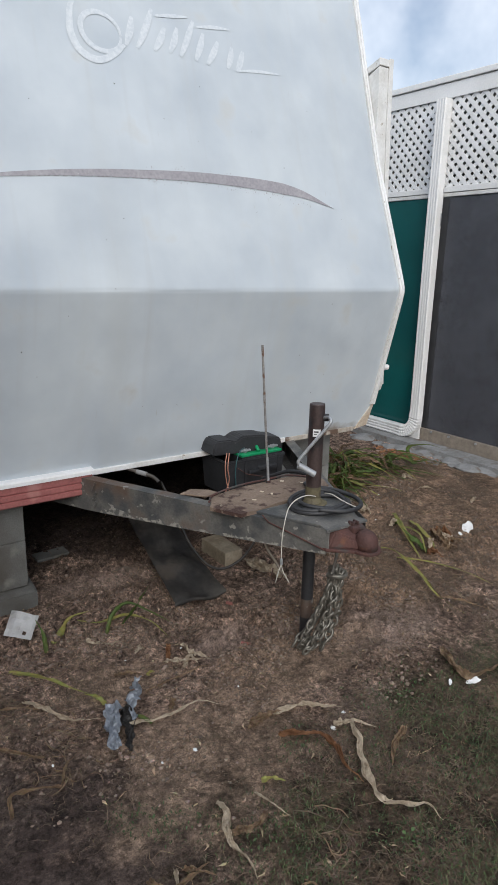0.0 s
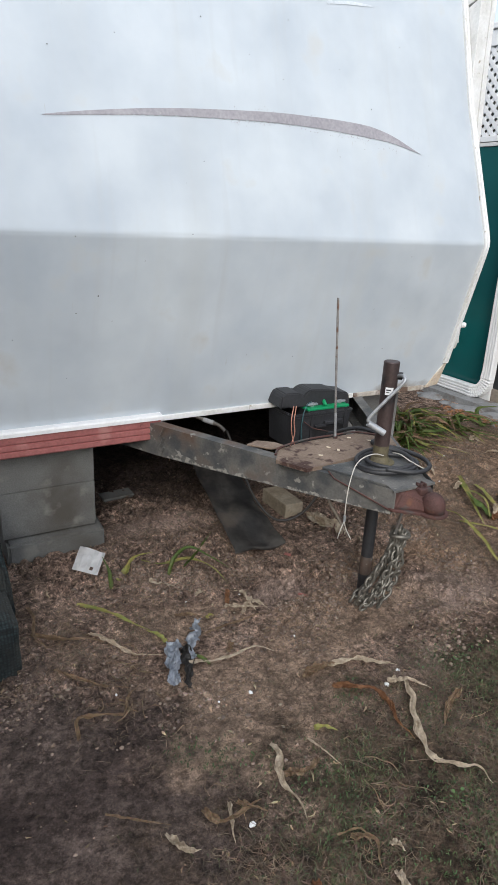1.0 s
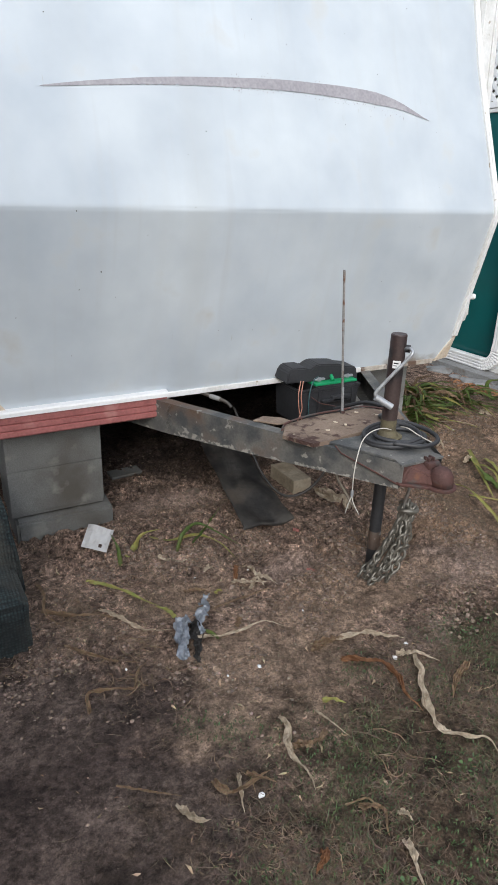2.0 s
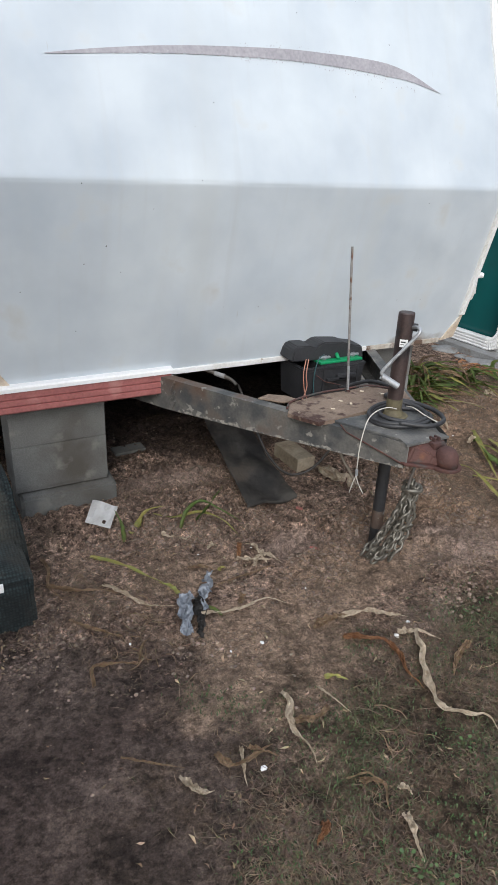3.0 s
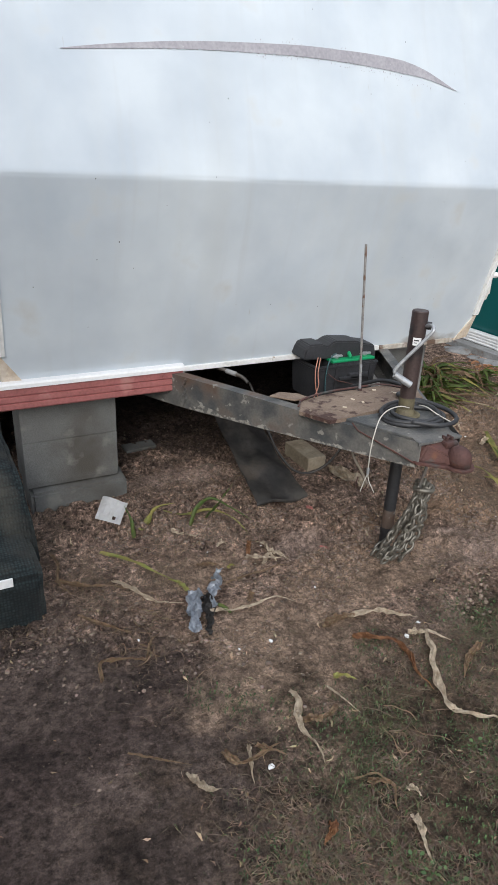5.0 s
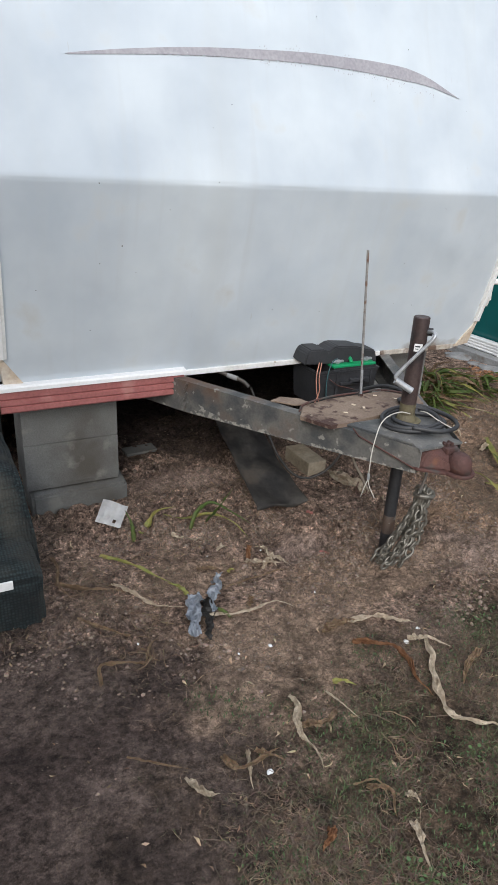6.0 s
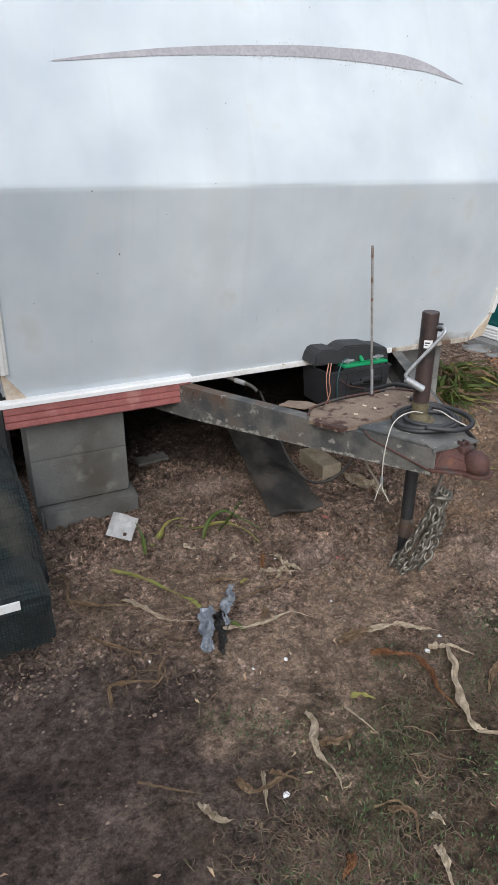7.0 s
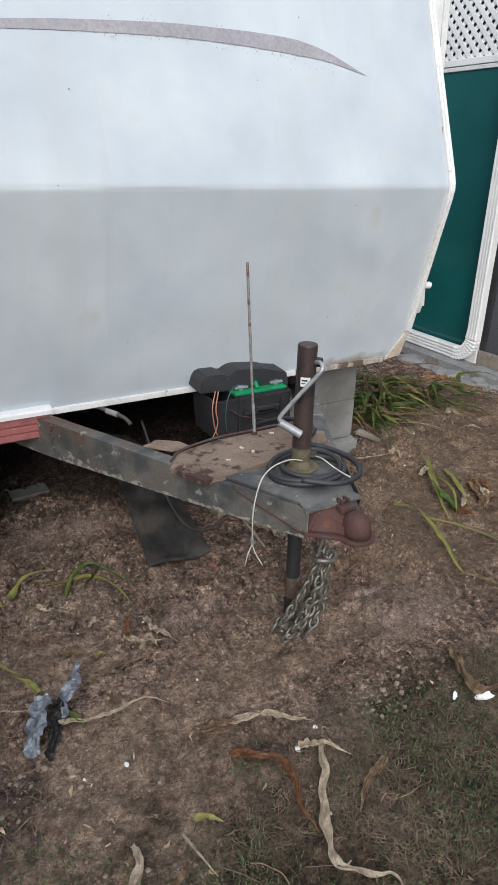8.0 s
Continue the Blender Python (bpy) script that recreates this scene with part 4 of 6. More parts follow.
def cables():
    coil = thing("cable_coil", "black electric cable coiled round the jack on the drawbar", "cable")
    turns = []
    for i in range(86):
        a = i / 85 * 2 * math.pi * 2.7 + 0.8
        r = 0.098 + 0.020 * math.sin(i * 0.11)
        turns.append((0.112 + r * math.cos(a) * 1.05 + 0.006 * math.sin(i * 0.4), -0.885 + r * math.sin(a) * 0.9, 0.597 + 0.012 * (i / 85) + 0.006 * math.sin(a * 1.5)))
    part("coil", sweep(turns, 0.0085, 8), BLACK, coil, smooth=True)
    out = smooth_line([(0.03, -0.965, 0.612), (0.12, -1.02, 0.606), (0.21, -1.00, 0.604), (0.258, -0.92, 0.602), (0.245, -0.82, 0.604), (0.19, -0.74, 0.606), (0.20, -0.69, 0.602), (0.26, -0.68, 0.598), (0.30, -0.62, 0.596), (0.27, -0.50, 0.59), (0.22, -0.36, 0.52)], 8)
    part("loose_end", sweep(out, 0.0085, 8), BLACK, coil, smooth=True)
    wire = thing("white_wire_loop", "thin white wire looped over the drawbar with a ferrule", "wire")
    line = smooth_line([(0.085, -0.885, 0.628), (0.04, -0.885, 0.640), (-0.02, -0.895, 0.638), (-0.07, -0.915, 0.622), (-0.10, -0.932, 0.58), (-0.112, -0.936, 0.52), (-0.112, -0.936, 0.44)], 8)
    part("wire", sweep(smooth_line([(0.135, -0.88, 0.63), (0.135, -0.92, 0.637), (0.15, -0.97, 0.622), (0.18, -1.02, 0.604)], 8), 0.0022, 6), WHITE_WIRE, wire, smooth=True)
    loop = part("wire", sweep(line, 0.0022, 6), WHITE_WIRE, wire, smooth=True)
    part("ferrule", sweep([(-0.112, -0.936, 0.443), (-0.111, -0.936, 0.420)], 0.0055, 8), GALV, loop)
    for q in ((-0.082, -0.95, 0.345), (-0.13, -0.93, 0.35)):
        part("tail", sweep(smooth_line([(-0.111, -0.936, 0.421), (0.5 * (q[0] - 0.111) - 0.006, -0.938, 0.39), q]), 0.0019, 6), WHITE_WIRE, loop, smooth=True)
    low = thing("hanging_cable", "dark cable sagging beneath the drawbar", "cable")
    part("cable", sweep(smooth_line([(-0.10, 0.0, 0.46), (-0.11, -0.15, 0.36), (-0.12, -0.32, 0.25), (-0.09, -0.46, 0.20), (-0.0, -0.52, 0.24), (0.12, -0.50, 0.34), (0.22, -0.45, 0.47)], 8), 0.0058, 8), RUBBER, low, smooth=True)
    pin = thing("drop_pin", "grey bent steel pin hanging below the drawbar", "pin")
    part("shank", sweep(smooth_line([(-0.085, -0.78, 0.475), (-0.055, -0.78, 0.405), (-0.015, -0.78, 0.345), (0.028, -0.78, 0.275)], 5), 0.0055, 8), GREY_TIMBER, pin, smooth=True)
    part("pin_loop", sweep(smooth_line([(0.028, -0.78, 0.278), (0.018, -0.78, 0.256), (-0.008, -0.78, 0.254), (-0.030, -0.78, 0.278), (-0.024, -0.78, 0.318)], 5), 0.0022, 6), RUST, pin, smooth=True)
    pipe = thing("breakaway_plug", "short dirty white plug and cable under the caravan edge", "cable")
    part("plug", sweep([(-0.265, -0.08, 0.562), (-0.235, -0.12, 0.555)], 0.011, 12), SLAB, pipe)
    part("lead", sweep(smooth_line([(-0.30, -0.03, 0.572), (-0.235, -0.12, 0.555), (-0.215, -0.15, 0.545), (-0.205, -0.175, 0.53)]), 0.008, 8), RUBBER, pipe)


cables()


def under_things():
    # rubber flap, from the drawbar down to the earth
    low1, low2, top1, top2 = Vector((-0.232, -0.355, 0.022)), Vector((0.026, -0.372, 0.016)), Vector((-0.165, 0.36, 0.29)), Vector((0.03, 0.20, 0.26))
    bm, rows = bmesh.new(), []
    # the low end rolls under itself
    for a in range(175, 0, -25):
        row = []
        for k in range(13):
            w, r = k / 12, 0.011 + 0.002 * math.sin(k * 0.9)
            p = low1.lerp(low2, w)
            row.append(bm.verts.new((p.x, p.y - r * math.sin(radians(a)), p.z + 0.010 + 0.007 * math.sin(w * 7) + 0.010 * noise.noise((w * 3, 0, 1)) + r * (math.cos(radians(a)) - 1))))
        rows.append(row)
    for i in range(25):
        u = i / 24
        row = []
        for k in range(13):
            w = k / 12
            p = low1.lerp(low2, w).lerp(top1.lerp(top2, w), u)
            p.z -= 0.02 * math.sin(math.pi * u) + 0.02 * w * u
            p.z += 0.010 * (1 - u) + 0.006 * math.sin(u * 19 + w * 3) * u * (1 - u) * 2
            p.z += 0.011 * math.sin(w * 9 + u * 5) * (1 - 0.5 * u) + 0.016 * noise.noise((w * 3, u * 5, 1)) + 0.005 * noise.noise((w * 9, u * 16, 4))
            row.append(bm.verts.new(p))
        rows.append(row)
    for r, s in zip(rows, rows[1:]):
        for k in range(12):
            bm.faces.new((r[k], r[k + 1], s[k + 1], s[k]))
    bmesh.ops.solidify(bm, geom=list(bm.faces), thickness=0.007)
    tagged(part("rubber_mat", bm, MAT, smooth=True), "worn black rubber mat hanging from the drawbar to the earth", "mat")
    tagged(part("timber_block", box((0.185, -0.13, ground_z(0.25, 0) - 0.01), (0.292, 0.10, 0.068), 0.006), TIMBER), "pale sawn timber block on the earth", "timber")
    slab = part("broken_tile", box((-0.085, -0.04, 0), (0.085, 0.04, 0.016), 0.003), DARK_CONCRETE)
    slab.matrix_world = pose(-0.50, 0.465, ground_z(-0.5, 0.465) - 0.002, 3, 0, 4)
    tagged(slab, "broken grey tile lying under the caravan", "tile")
    bm = bmesh.new()
    bmesh.ops.create_icosphere(bm, subdivisions=3, radius=1)
    for v in bm.verts:
        v.co *= 1 + 0.18 * noise.noise(v.co * 1.7)
        v.co = Vector((v.co.x * 0.075, v.co.y * 0.06, v.co.z * 0.010))
    stone = part("flat_stone", bm, STONE, smooth=True)
    stone.location = (-0.23, 0.14, ground_z(-0.23, 0.14) + 0.004)
    tagged(stone, "flat pale stone lying under the caravan", "stone")
    plank = part("timber_offcut", box((-0.075, -0.024, 0), (0.075, 0.024, 0.022), 0.003), GREY_TIMBER)
    plank.matrix_world = pose(1.31, 0.22, ground_z(1.3, 0.25) + 0.006, 0, 5, -62)
    tagged(plank, "split grey timber offcut beside the pier", "timber")


under_things()


# ---- carpeted step ----
def carpet_step():
    step = thing("carpeted_step", "two low steps wrapped in worn dark green carpet", "steps")
    for name, x1, x2, profile in (
            ("lower_step", -1.222, -1.222, [(-0.72, -0.04), (-0.722, 0.155), (-0.70, 0.19), (-0.60, 0.20), (-0.46, 0.205), (-0.38, 0.21), (-0.38, -0.04)]),
            ("upper_step", -1.19, -1.225, [(-0.52, 0.08), (-0.50, 0.21), (-0.43, 0.355), (-0.39, 0.395), (-0.33, 0.405), (0.05, 0.405), (0.05, -0.04), (-0.40, -0.04)])):
        bm = prism(profile, -2.3, x1, "x")
        for v in bm.verts:
            if v.co.x > -2 and v.co.z > 0.3:
                v.co.x = x2
        bmesh.ops.bevel(bm, geom=list(bm.edges), offset=0.020, segments=3, affect="EDGES")
        bmesh.ops.triangulate(bm, faces=[f for f in bm.faces if len(f.verts) > 4])
        bmesh.ops.subdivide_edges(bm, edges=[e for e in bm.edges if e.calc_length() > 0.08], cuts=10, use_grid_fill=True)
        for v in bm.verts:
            v.co += Vector((0.008 * noise.noise(v.co * 9), 0.009 * noise.noise(v.co * 7 + Vector((3, 0, 0))), 0.006 * noise.noise(v.co * 8 + Vector((0, 5, 0)))))
        part(name, bm, CARPET, step, smooth=True)
    part("edge_strip", box((-1.55, -0.730, 0.155), (-1.315, -0.722, 0.185), 0.002), CLEAN_TRIM, step, "white plastic edge strip")
    return step


carpet_step()


# ---- caravan fittings ----
def awning_arm():
    arm = thing("awning_arm", "white folded awning arm fixed along the caravan side", "awning arm")
    part("arm_channel", prism([(-0.055, 0.82), (0.0, 0.82), (0.06, 1.5), (0.14, 2.0), (0.165, 2.42), (0.05, 2.47), (0.04, 2.2), (0.0, 1.5)], 1.217, 1.285, "x", 0.004), WHITE_TRIM, arm)
    part("front_lip", prism([(-0.06, 0.82), (-0.048, 0.82), (0.012, 1.5), (0.052, 2.2), (0.060, 2.505), (0.046, 2.515), (0.034, 2.2), (-0.005, 1.5)], 1.286, 1.315, "x", 0.002), WHITE_TRIM, arm)
    part("top_bar", prism([(0.046, 2.475), (0.05, 2.51), (0.205, 2.455), (0.20, 2.425)], 1.217, 1.315, "x", 0.003), WHITE_TRIM, arm)
    part("foot", prism([(-0.09, 1.04), (-0.035, 1.04), (-0.01, 0.86), (-0.03, 0.80), (-0.07, 0.79), (-0.085, 0.84)], 1.218, 1.285, "x", 0.006), WHITE_TRIM, arm)
    part("release_knob", sweep([(1.27, -0.09, 0.925), (1.285, -0.105, 0.928), (1.292, -0.112, 0.928)], [0.014, 0.016, 0.010], 12), CLEAN_TRIM, arm)
    for z in (1.62, 2.02, 2.28):
        part("rivet", sweep([(1.293, -0.02 + 0.085 * (z - 0.8), z), (1.299, -0.02 + 0.085 * (z - 0.8), z)], 0.007, 8), GALV, arm)


def logo_shapes():
    """Pale plain shapes where a name stood: a ring, leaning bars and an underline."""
    mark = thing("pale_decal", "faded white decal shapes on the caravan front", "decal")

    def stroke(pts, wide):
        bm, last = bmesh.new(), None
        line = smooth_line([(x, 0, z) for x, z in pts], 6)
        for i, p in enumerate(line):
            d = (line[min(i + 1, len(line) - 1)] - line[max(i - 1, 0)]).normalized()
            nrm = Vector((-d.z, 0, d.x)) * wide * (0.45 + 0.55 * math.sin(math.pi * min(1, max(0, i / (len(line) - 1)))))
            ring = []
            for q in (p + nrm, p - nrm):
                ring.append(bm.verts.new((q.x, skin_y(q.x, q.z) - 0.0022, q.z)))
            if last:
                bm.faces.new((last[0], last[1], ring[1], ring[0]))
            last = ring
        part("decal_stroke", bm, LOGO, mark)

    stroke([(-0.39, 2.45), (-0.418, 2.40), (-0.431, 2.354), (-0.435, 2.292), (-0.411, 2.236), (-0.363, 2.212), (-0.316, 2.217), (-0.255, 2.253), (-0.217, 2.289)], 0.015)
    stroke([(-0.310 + 0.083 * math.cos(a), 2.320 + 0.071 * math.sin(a)) for a in np.linspace(0, 2 * math.pi, 15)], 0.011)
    for hi, lo in (((-0.169, 2.406), (-0.209, 2.291)), ((-0.073, 2.457), (-0.160, 2.290)), ((-0.024, 2.395), (-0.084, 2.295)), ((0.041, 2.409), (-0.013, 2.301)), ((0.131, 2.459), (0.039, 2.297)), ((0.176, 2.419), (0.117, 2.297)), ((0.249, 2.400), (0.177, 2.293)), ((0.322, 2.391), (0.285, 2.297)), ((0.382, 2.387), (0.334, 2.291))):
        stroke([hi, ((hi[0] + lo[0]) / 2 + 0.004, (hi[1] + lo[1]) / 2), lo], 0.015)
    stroke([(-0.06, 2.434), (0.02, 2.452), (0.105, 2.468)], 0.008)
    stroke([(0.146, 2.439), (0.23, 2.456), (0.325, 2.467)], 0.008)
    stroke([(0.335, 2.295), (0.453, 2.316), (0.585, 2.326)], 0.007)


def flakes():
    """Chalky specks of peeling along the stripe and small dark insect spots on the skin."""
    for n, (count, mat, label) in enumerate(((170, STRIPE, "tiny grey flakes of peeling decal along the stripe"), (34, RUBBER, "small dark dirt specks on the white skin"))):
        verts, faces = [], []
        for _ in range(count):
            if n == 0:
                x = random.uniform(-0.2, 0.66)
                z = 1.816 - 0.115 * ((x - 0.12) / 0.8) ** 2 + random.choice((-1, -1, 1)) * (0.018 + 0.02 * random.random() ** 2)
                r = random.uniform(0.0007, 0.0024)
            else:
                x, z, r = random.uniform(-1.1, 0.9), random.uniform(0.75, 2.3), random.uniform(0.0012, 0.003)
            base = len(verts)
            k = 6
            for i in range(k):
                a, q = 2 * math.pi * i / k, r * random.uniform(0.5, 1.2)
                zz = z + q * math.sin(a) * (1.5 if n == 0 else 1)
                verts.append((x + q * math.cos(a), skin_y(x + q * math.cos(a), zz) - 0.0032, zz))
            faces.append(tuple(range(base, base + k)))
        tagged(raw("flaking_specks" if n == 0 else "dirt_specks", verts, faces, mat), label, "specks", kind="stuff")


awning_arm()
logo_shapes()
flakes()


# ---- screened porch ----
WALL = 2.92


def porch():
    floor = part("porch_slab", box((2.72, -6.0, -0.2), (7.0, 6.0, 0.045), 0.0), SLAB)
    tagged(floor, "rough grey concrete slab under the porch", "slab", kind="structure")
    sill = part("porch_sill", box((WALL - 0.02, -5.9, 0.045), (WALL + 0.07, 0.92, 0.15), 0.006), GREY_TIMBER)
    tagged(sill, "weathered brown timber sill on the slab", "sill", kind="structure")
    for k, y in enumerate((0.80, 0.62, 0.36, 0.10, -0.2)):
        part("bolt_head", sweep([(WALL - 0.02, y, 0.135), (WALL - 0.03, y, 0.135)], 0.010, 10), GALV, sill)
    wall = tagged(new("porch_wall"), "white framed porch wall with lattice over dark and green screens", "wall", kind="structure")
    part("beam", box((WALL - 0.02, -6.0, 2.728), (WALL + 0.06, 6.0, 2.836), 0.004), CLEAN_TRIM, wall)
    part("fascia", box((WALL - 0.035, -6.0, 2.841), (WALL + 0.08, 6.0, 2.884), 0.006), CLEAN_TRIM, wall)
    post = part("post", box((WALL - 0.028, 0.925, 0.03), (WALL + 0.05, 1.035, 2.727), 0.006), CLEAN_TRIM, wall)
    part("latch_plate", box((WALL - 0.024, 0.921, 1.80), (WALL + 0.01, 0.9245, 1.90), 0.001), GALV, post)
    for y in (-2.0, -4.6, 3.4, 5.6):
        part("post", box((WALL - 0.05, y - 0.06, 0.045), (WALL + 0.05, y + 0.06, 2.727), 0.006), CLEAN_TRIM, wall)
    for lo, hi in ((-1.94, 0.924), (1.036, 3.34)):
        part("lattice_rail", box((WALL - 0.016, lo, 2.052), (WALL + 0.03, hi, 2.095), 0.004), CLEAN_TRIM, wall)
        part("lattice_rail", box((WALL - 0.012, lo, 2.020), (WALL + 0.026, hi, 2.048), 0.004), WHITE_TRIM, wall)
    part("screen_stile", box((WALL - 0.008, 0.865, 0.152), (WALL + 0.02, 0.923, 2.018), 0.003), BLACK, wall)
    part("dark_screen", box((WALL, -1.94, 0.152), (WALL + 0.006, 0.865, 2.018), 0), DARK_SCREEN, wall)
    part("green_panel", box((WALL, 1.036, 0.06), (WALL + 0.012, 3.34, 2.018), 0), GREEN_PANEL, wall)
    part("dark_screen", box((WALL, -5.9, 0.152), (WALL + 0.006, -2.06, 2.727), 0), DARK_SCREEN, wall)
    part("green_panel", box((WALL, 3.46, 0.06), (WALL + 0.012, 5.9, 2.727), 0), GREEN_PANEL, wall)
    # lattice of crossing slats, two layers
    z0, z1, pitch, half = 2.096, 2.727, 0.0795, 0.0162
    for lo, hi in ((-0.95, 0.924), (1.036, 2.6)):
        for layer, s in ((0, 1), (1, -1)):
            x = WALL - 0.002 + 0.0045 * layer
            c = lo - (z1 - z0)
            while c < hi + (z1 - z0):
                bm = bmesh.new()
                w = half * math.sqrt(2)
                h = z1 - z0
                base, top = (c, c + h) if s > 0 else (c + h, c)
                v = [bm.verts.new(q) for q in ((x, base - w, z0), (x, base + w, z0), (x, top + w, z1), (x, top - w, z1))]
                bm.faces.new(v)
                for edge, nrm in ((lo, -1), (hi, 1)):
                    bmesh.ops.bisect_plane(bm, geom=list(bm.verts) + list(bm.edges) + list(bm.faces), plane_co=(0, edge, 0), plane_no=(0, nrm, 0), clear_outer=True)
                if bm.faces:
                    bmesh.ops.solidify(bm, geom=list(bm.faces), thickness=0.004)
                    part("lattice_slat", bm, CLEAN_TRIM, wall)
                else:
                    bm.free()
                c += pitch
    roof = part("porch_roof", box((WALL + 0.081, -6.0, 2.842), (7.1, 6.0, 2.882), 0), CLEAN_TRIM)
    tagged(roof, "flat white porch roof", "roof", kind="structure")
    back = part("porch_back_wall", box((6.9, -6.0, 0.045), (7.0, 6.0, 2.841), 0), GREY_TIMBER)
    tagged(back, "dim back wall of the porch", "wall", kind="structure")
    for y in (-6.0, 5.95):
        tagged(part("porch_end_wall", box((WALL + 0.08, y, 0.045), (6.9, y + 0.05, 2.841), 0), GREY_TIMBER), "dim end wall of the porch", "wall", kind="structure")
    # dim furniture behind the screen
    rail = thing("porch_railing", "pale upright railing slats behind the dark screen", "railing")
    for k in range(9):
        part("slat", box((5.0, 1.55 + k * 0.13, 0.3), (5.03, 1.63 + k * 0.13, 1.02), 0.003), CLEAN_TRIM, rail)
    for z in (0.25, 1.02):
        part("rail_bar", box((5.0, 1.5, z), (5.04, 2.75, z + 0.05), 0.004), CLEAN_TRIM, rail)
    part("foot", box((5.0, 1.5, 0.045), (5.04, 1.56, 0.25), 0.003), CLEAN_TRIM, rail)
    part("foot", box((5.0, 2.7, 0.045), (5.04, 2.75, 0.25), 0.003), CLEAN_TRIM, rail)
    chair = thing("metal_patio_chair", "thin black metal patio chair behind the screen", "chair")
    for x in (3.6, 3.95):
        for y in (0.55, 0.95):
            part("leg", sweep([(x, y, 0.045), (x, y, 0.5 if x < 3.9 else 0.95)], 0.012, 8), RUST, chair)
    part("seat", box((3.58, 0.53, 0.48), (3.97, 0.97, 0.51), 0.01), RUST, chair)
    part("backrest", sweep(smooth_line([(3.95, 0.55, 0.95), (3.95, 0.65, 1.0), (3.95, 0.85, 1.0), (3.95, 0.95, 0.95)]), 0.012, 8), RUST, chair)
    for k in range(4):
        part("back_bar", sweep([(3.95, 0.62 + 0.085 * k, 0.5), (3.95, 0.62 + 0.085 * k, 0.98)], 0.006, 6), RUST, chair)


def downspout():
    spout = thing("downspout", "white ribbed aluminium downspout bending along the slab", "downspout")

    def ribbed(path, name):
        """A flat-fronted pipe with ribs, along the given centre line in y and z."""
        bm, last = bmesh.new(), None
        count = len(path)
        for i, (y, z) in enumerate(path):
            a, c = Vector((0, *path[max(i - 1, 0)])), Vector((0, *path[min(i + 1, count - 1)]))
            d = (c - a).normalized()
            side = Vector((0, -d.z, d.y))
            ring = []
            for u, x in ((-0.040, 0.06), (-0.040, 0.008), (-0.034, 0.0), (-0.026, 0.0), (-0.022, 0.006), (-0.014, 0.0), (-0.006, 0.0), (-0.002, 0.006), (0.006, 0.0), (0.014, 0.0), (0.018, 0.006), (0.026, 0.0), (0.034, 0.0), (0.040, 0.008), (0.040, 0.06)):
                swell = 1.0 + (0.07 if name == "elbow" and i % 2 else 0.0)
                u *= 1.22
                ring.append(bm.verts.new((WALL - 0.031 - 0.060 + x - (0.006 if swell > 1 else 0), y + side.y * u * swell, z + side.z * u * swell)))
            if last:
                for k in range(len(ring) - 1):
                    bm.faces.new((last[k], last[k + 1], ring[k + 1], ring[k]))
            last = ring
        part(name, bm, CLEAN_TRIM, spout)

    ribbed([(0.968, 2.72), (0.960, 1.5), (0.948, 0.30)], "pipe")
    bend = [(1.088 - 0.14 * math.cos(a), 0.236 - 0.14 * math.sin(a)) for a in np.linspace(0, math.pi / 2, 21)]
    ribbed([(0.948, 0.30)] + bend + [(1.15, 0.096)], "elbow")
    ribbed([(1.15, 0.096), (1.4, 0.097), (1.78, 0.10)], "outlet")


def side_shade_wall():
    """An unseen plain wall, added to hold back light from the side of the carpeted steps."""
    wall = part("side_shade_wall", box((-3.6, -4.2, -0.1), (-3.4, 3.0, 3.6), 0.01), GREY_TIMBER)
    tagged(wall, "plain weathered grey wall added out of view to shade the left side", "wall", kind="structure")


porch()
downspout()
side_shade_wall()


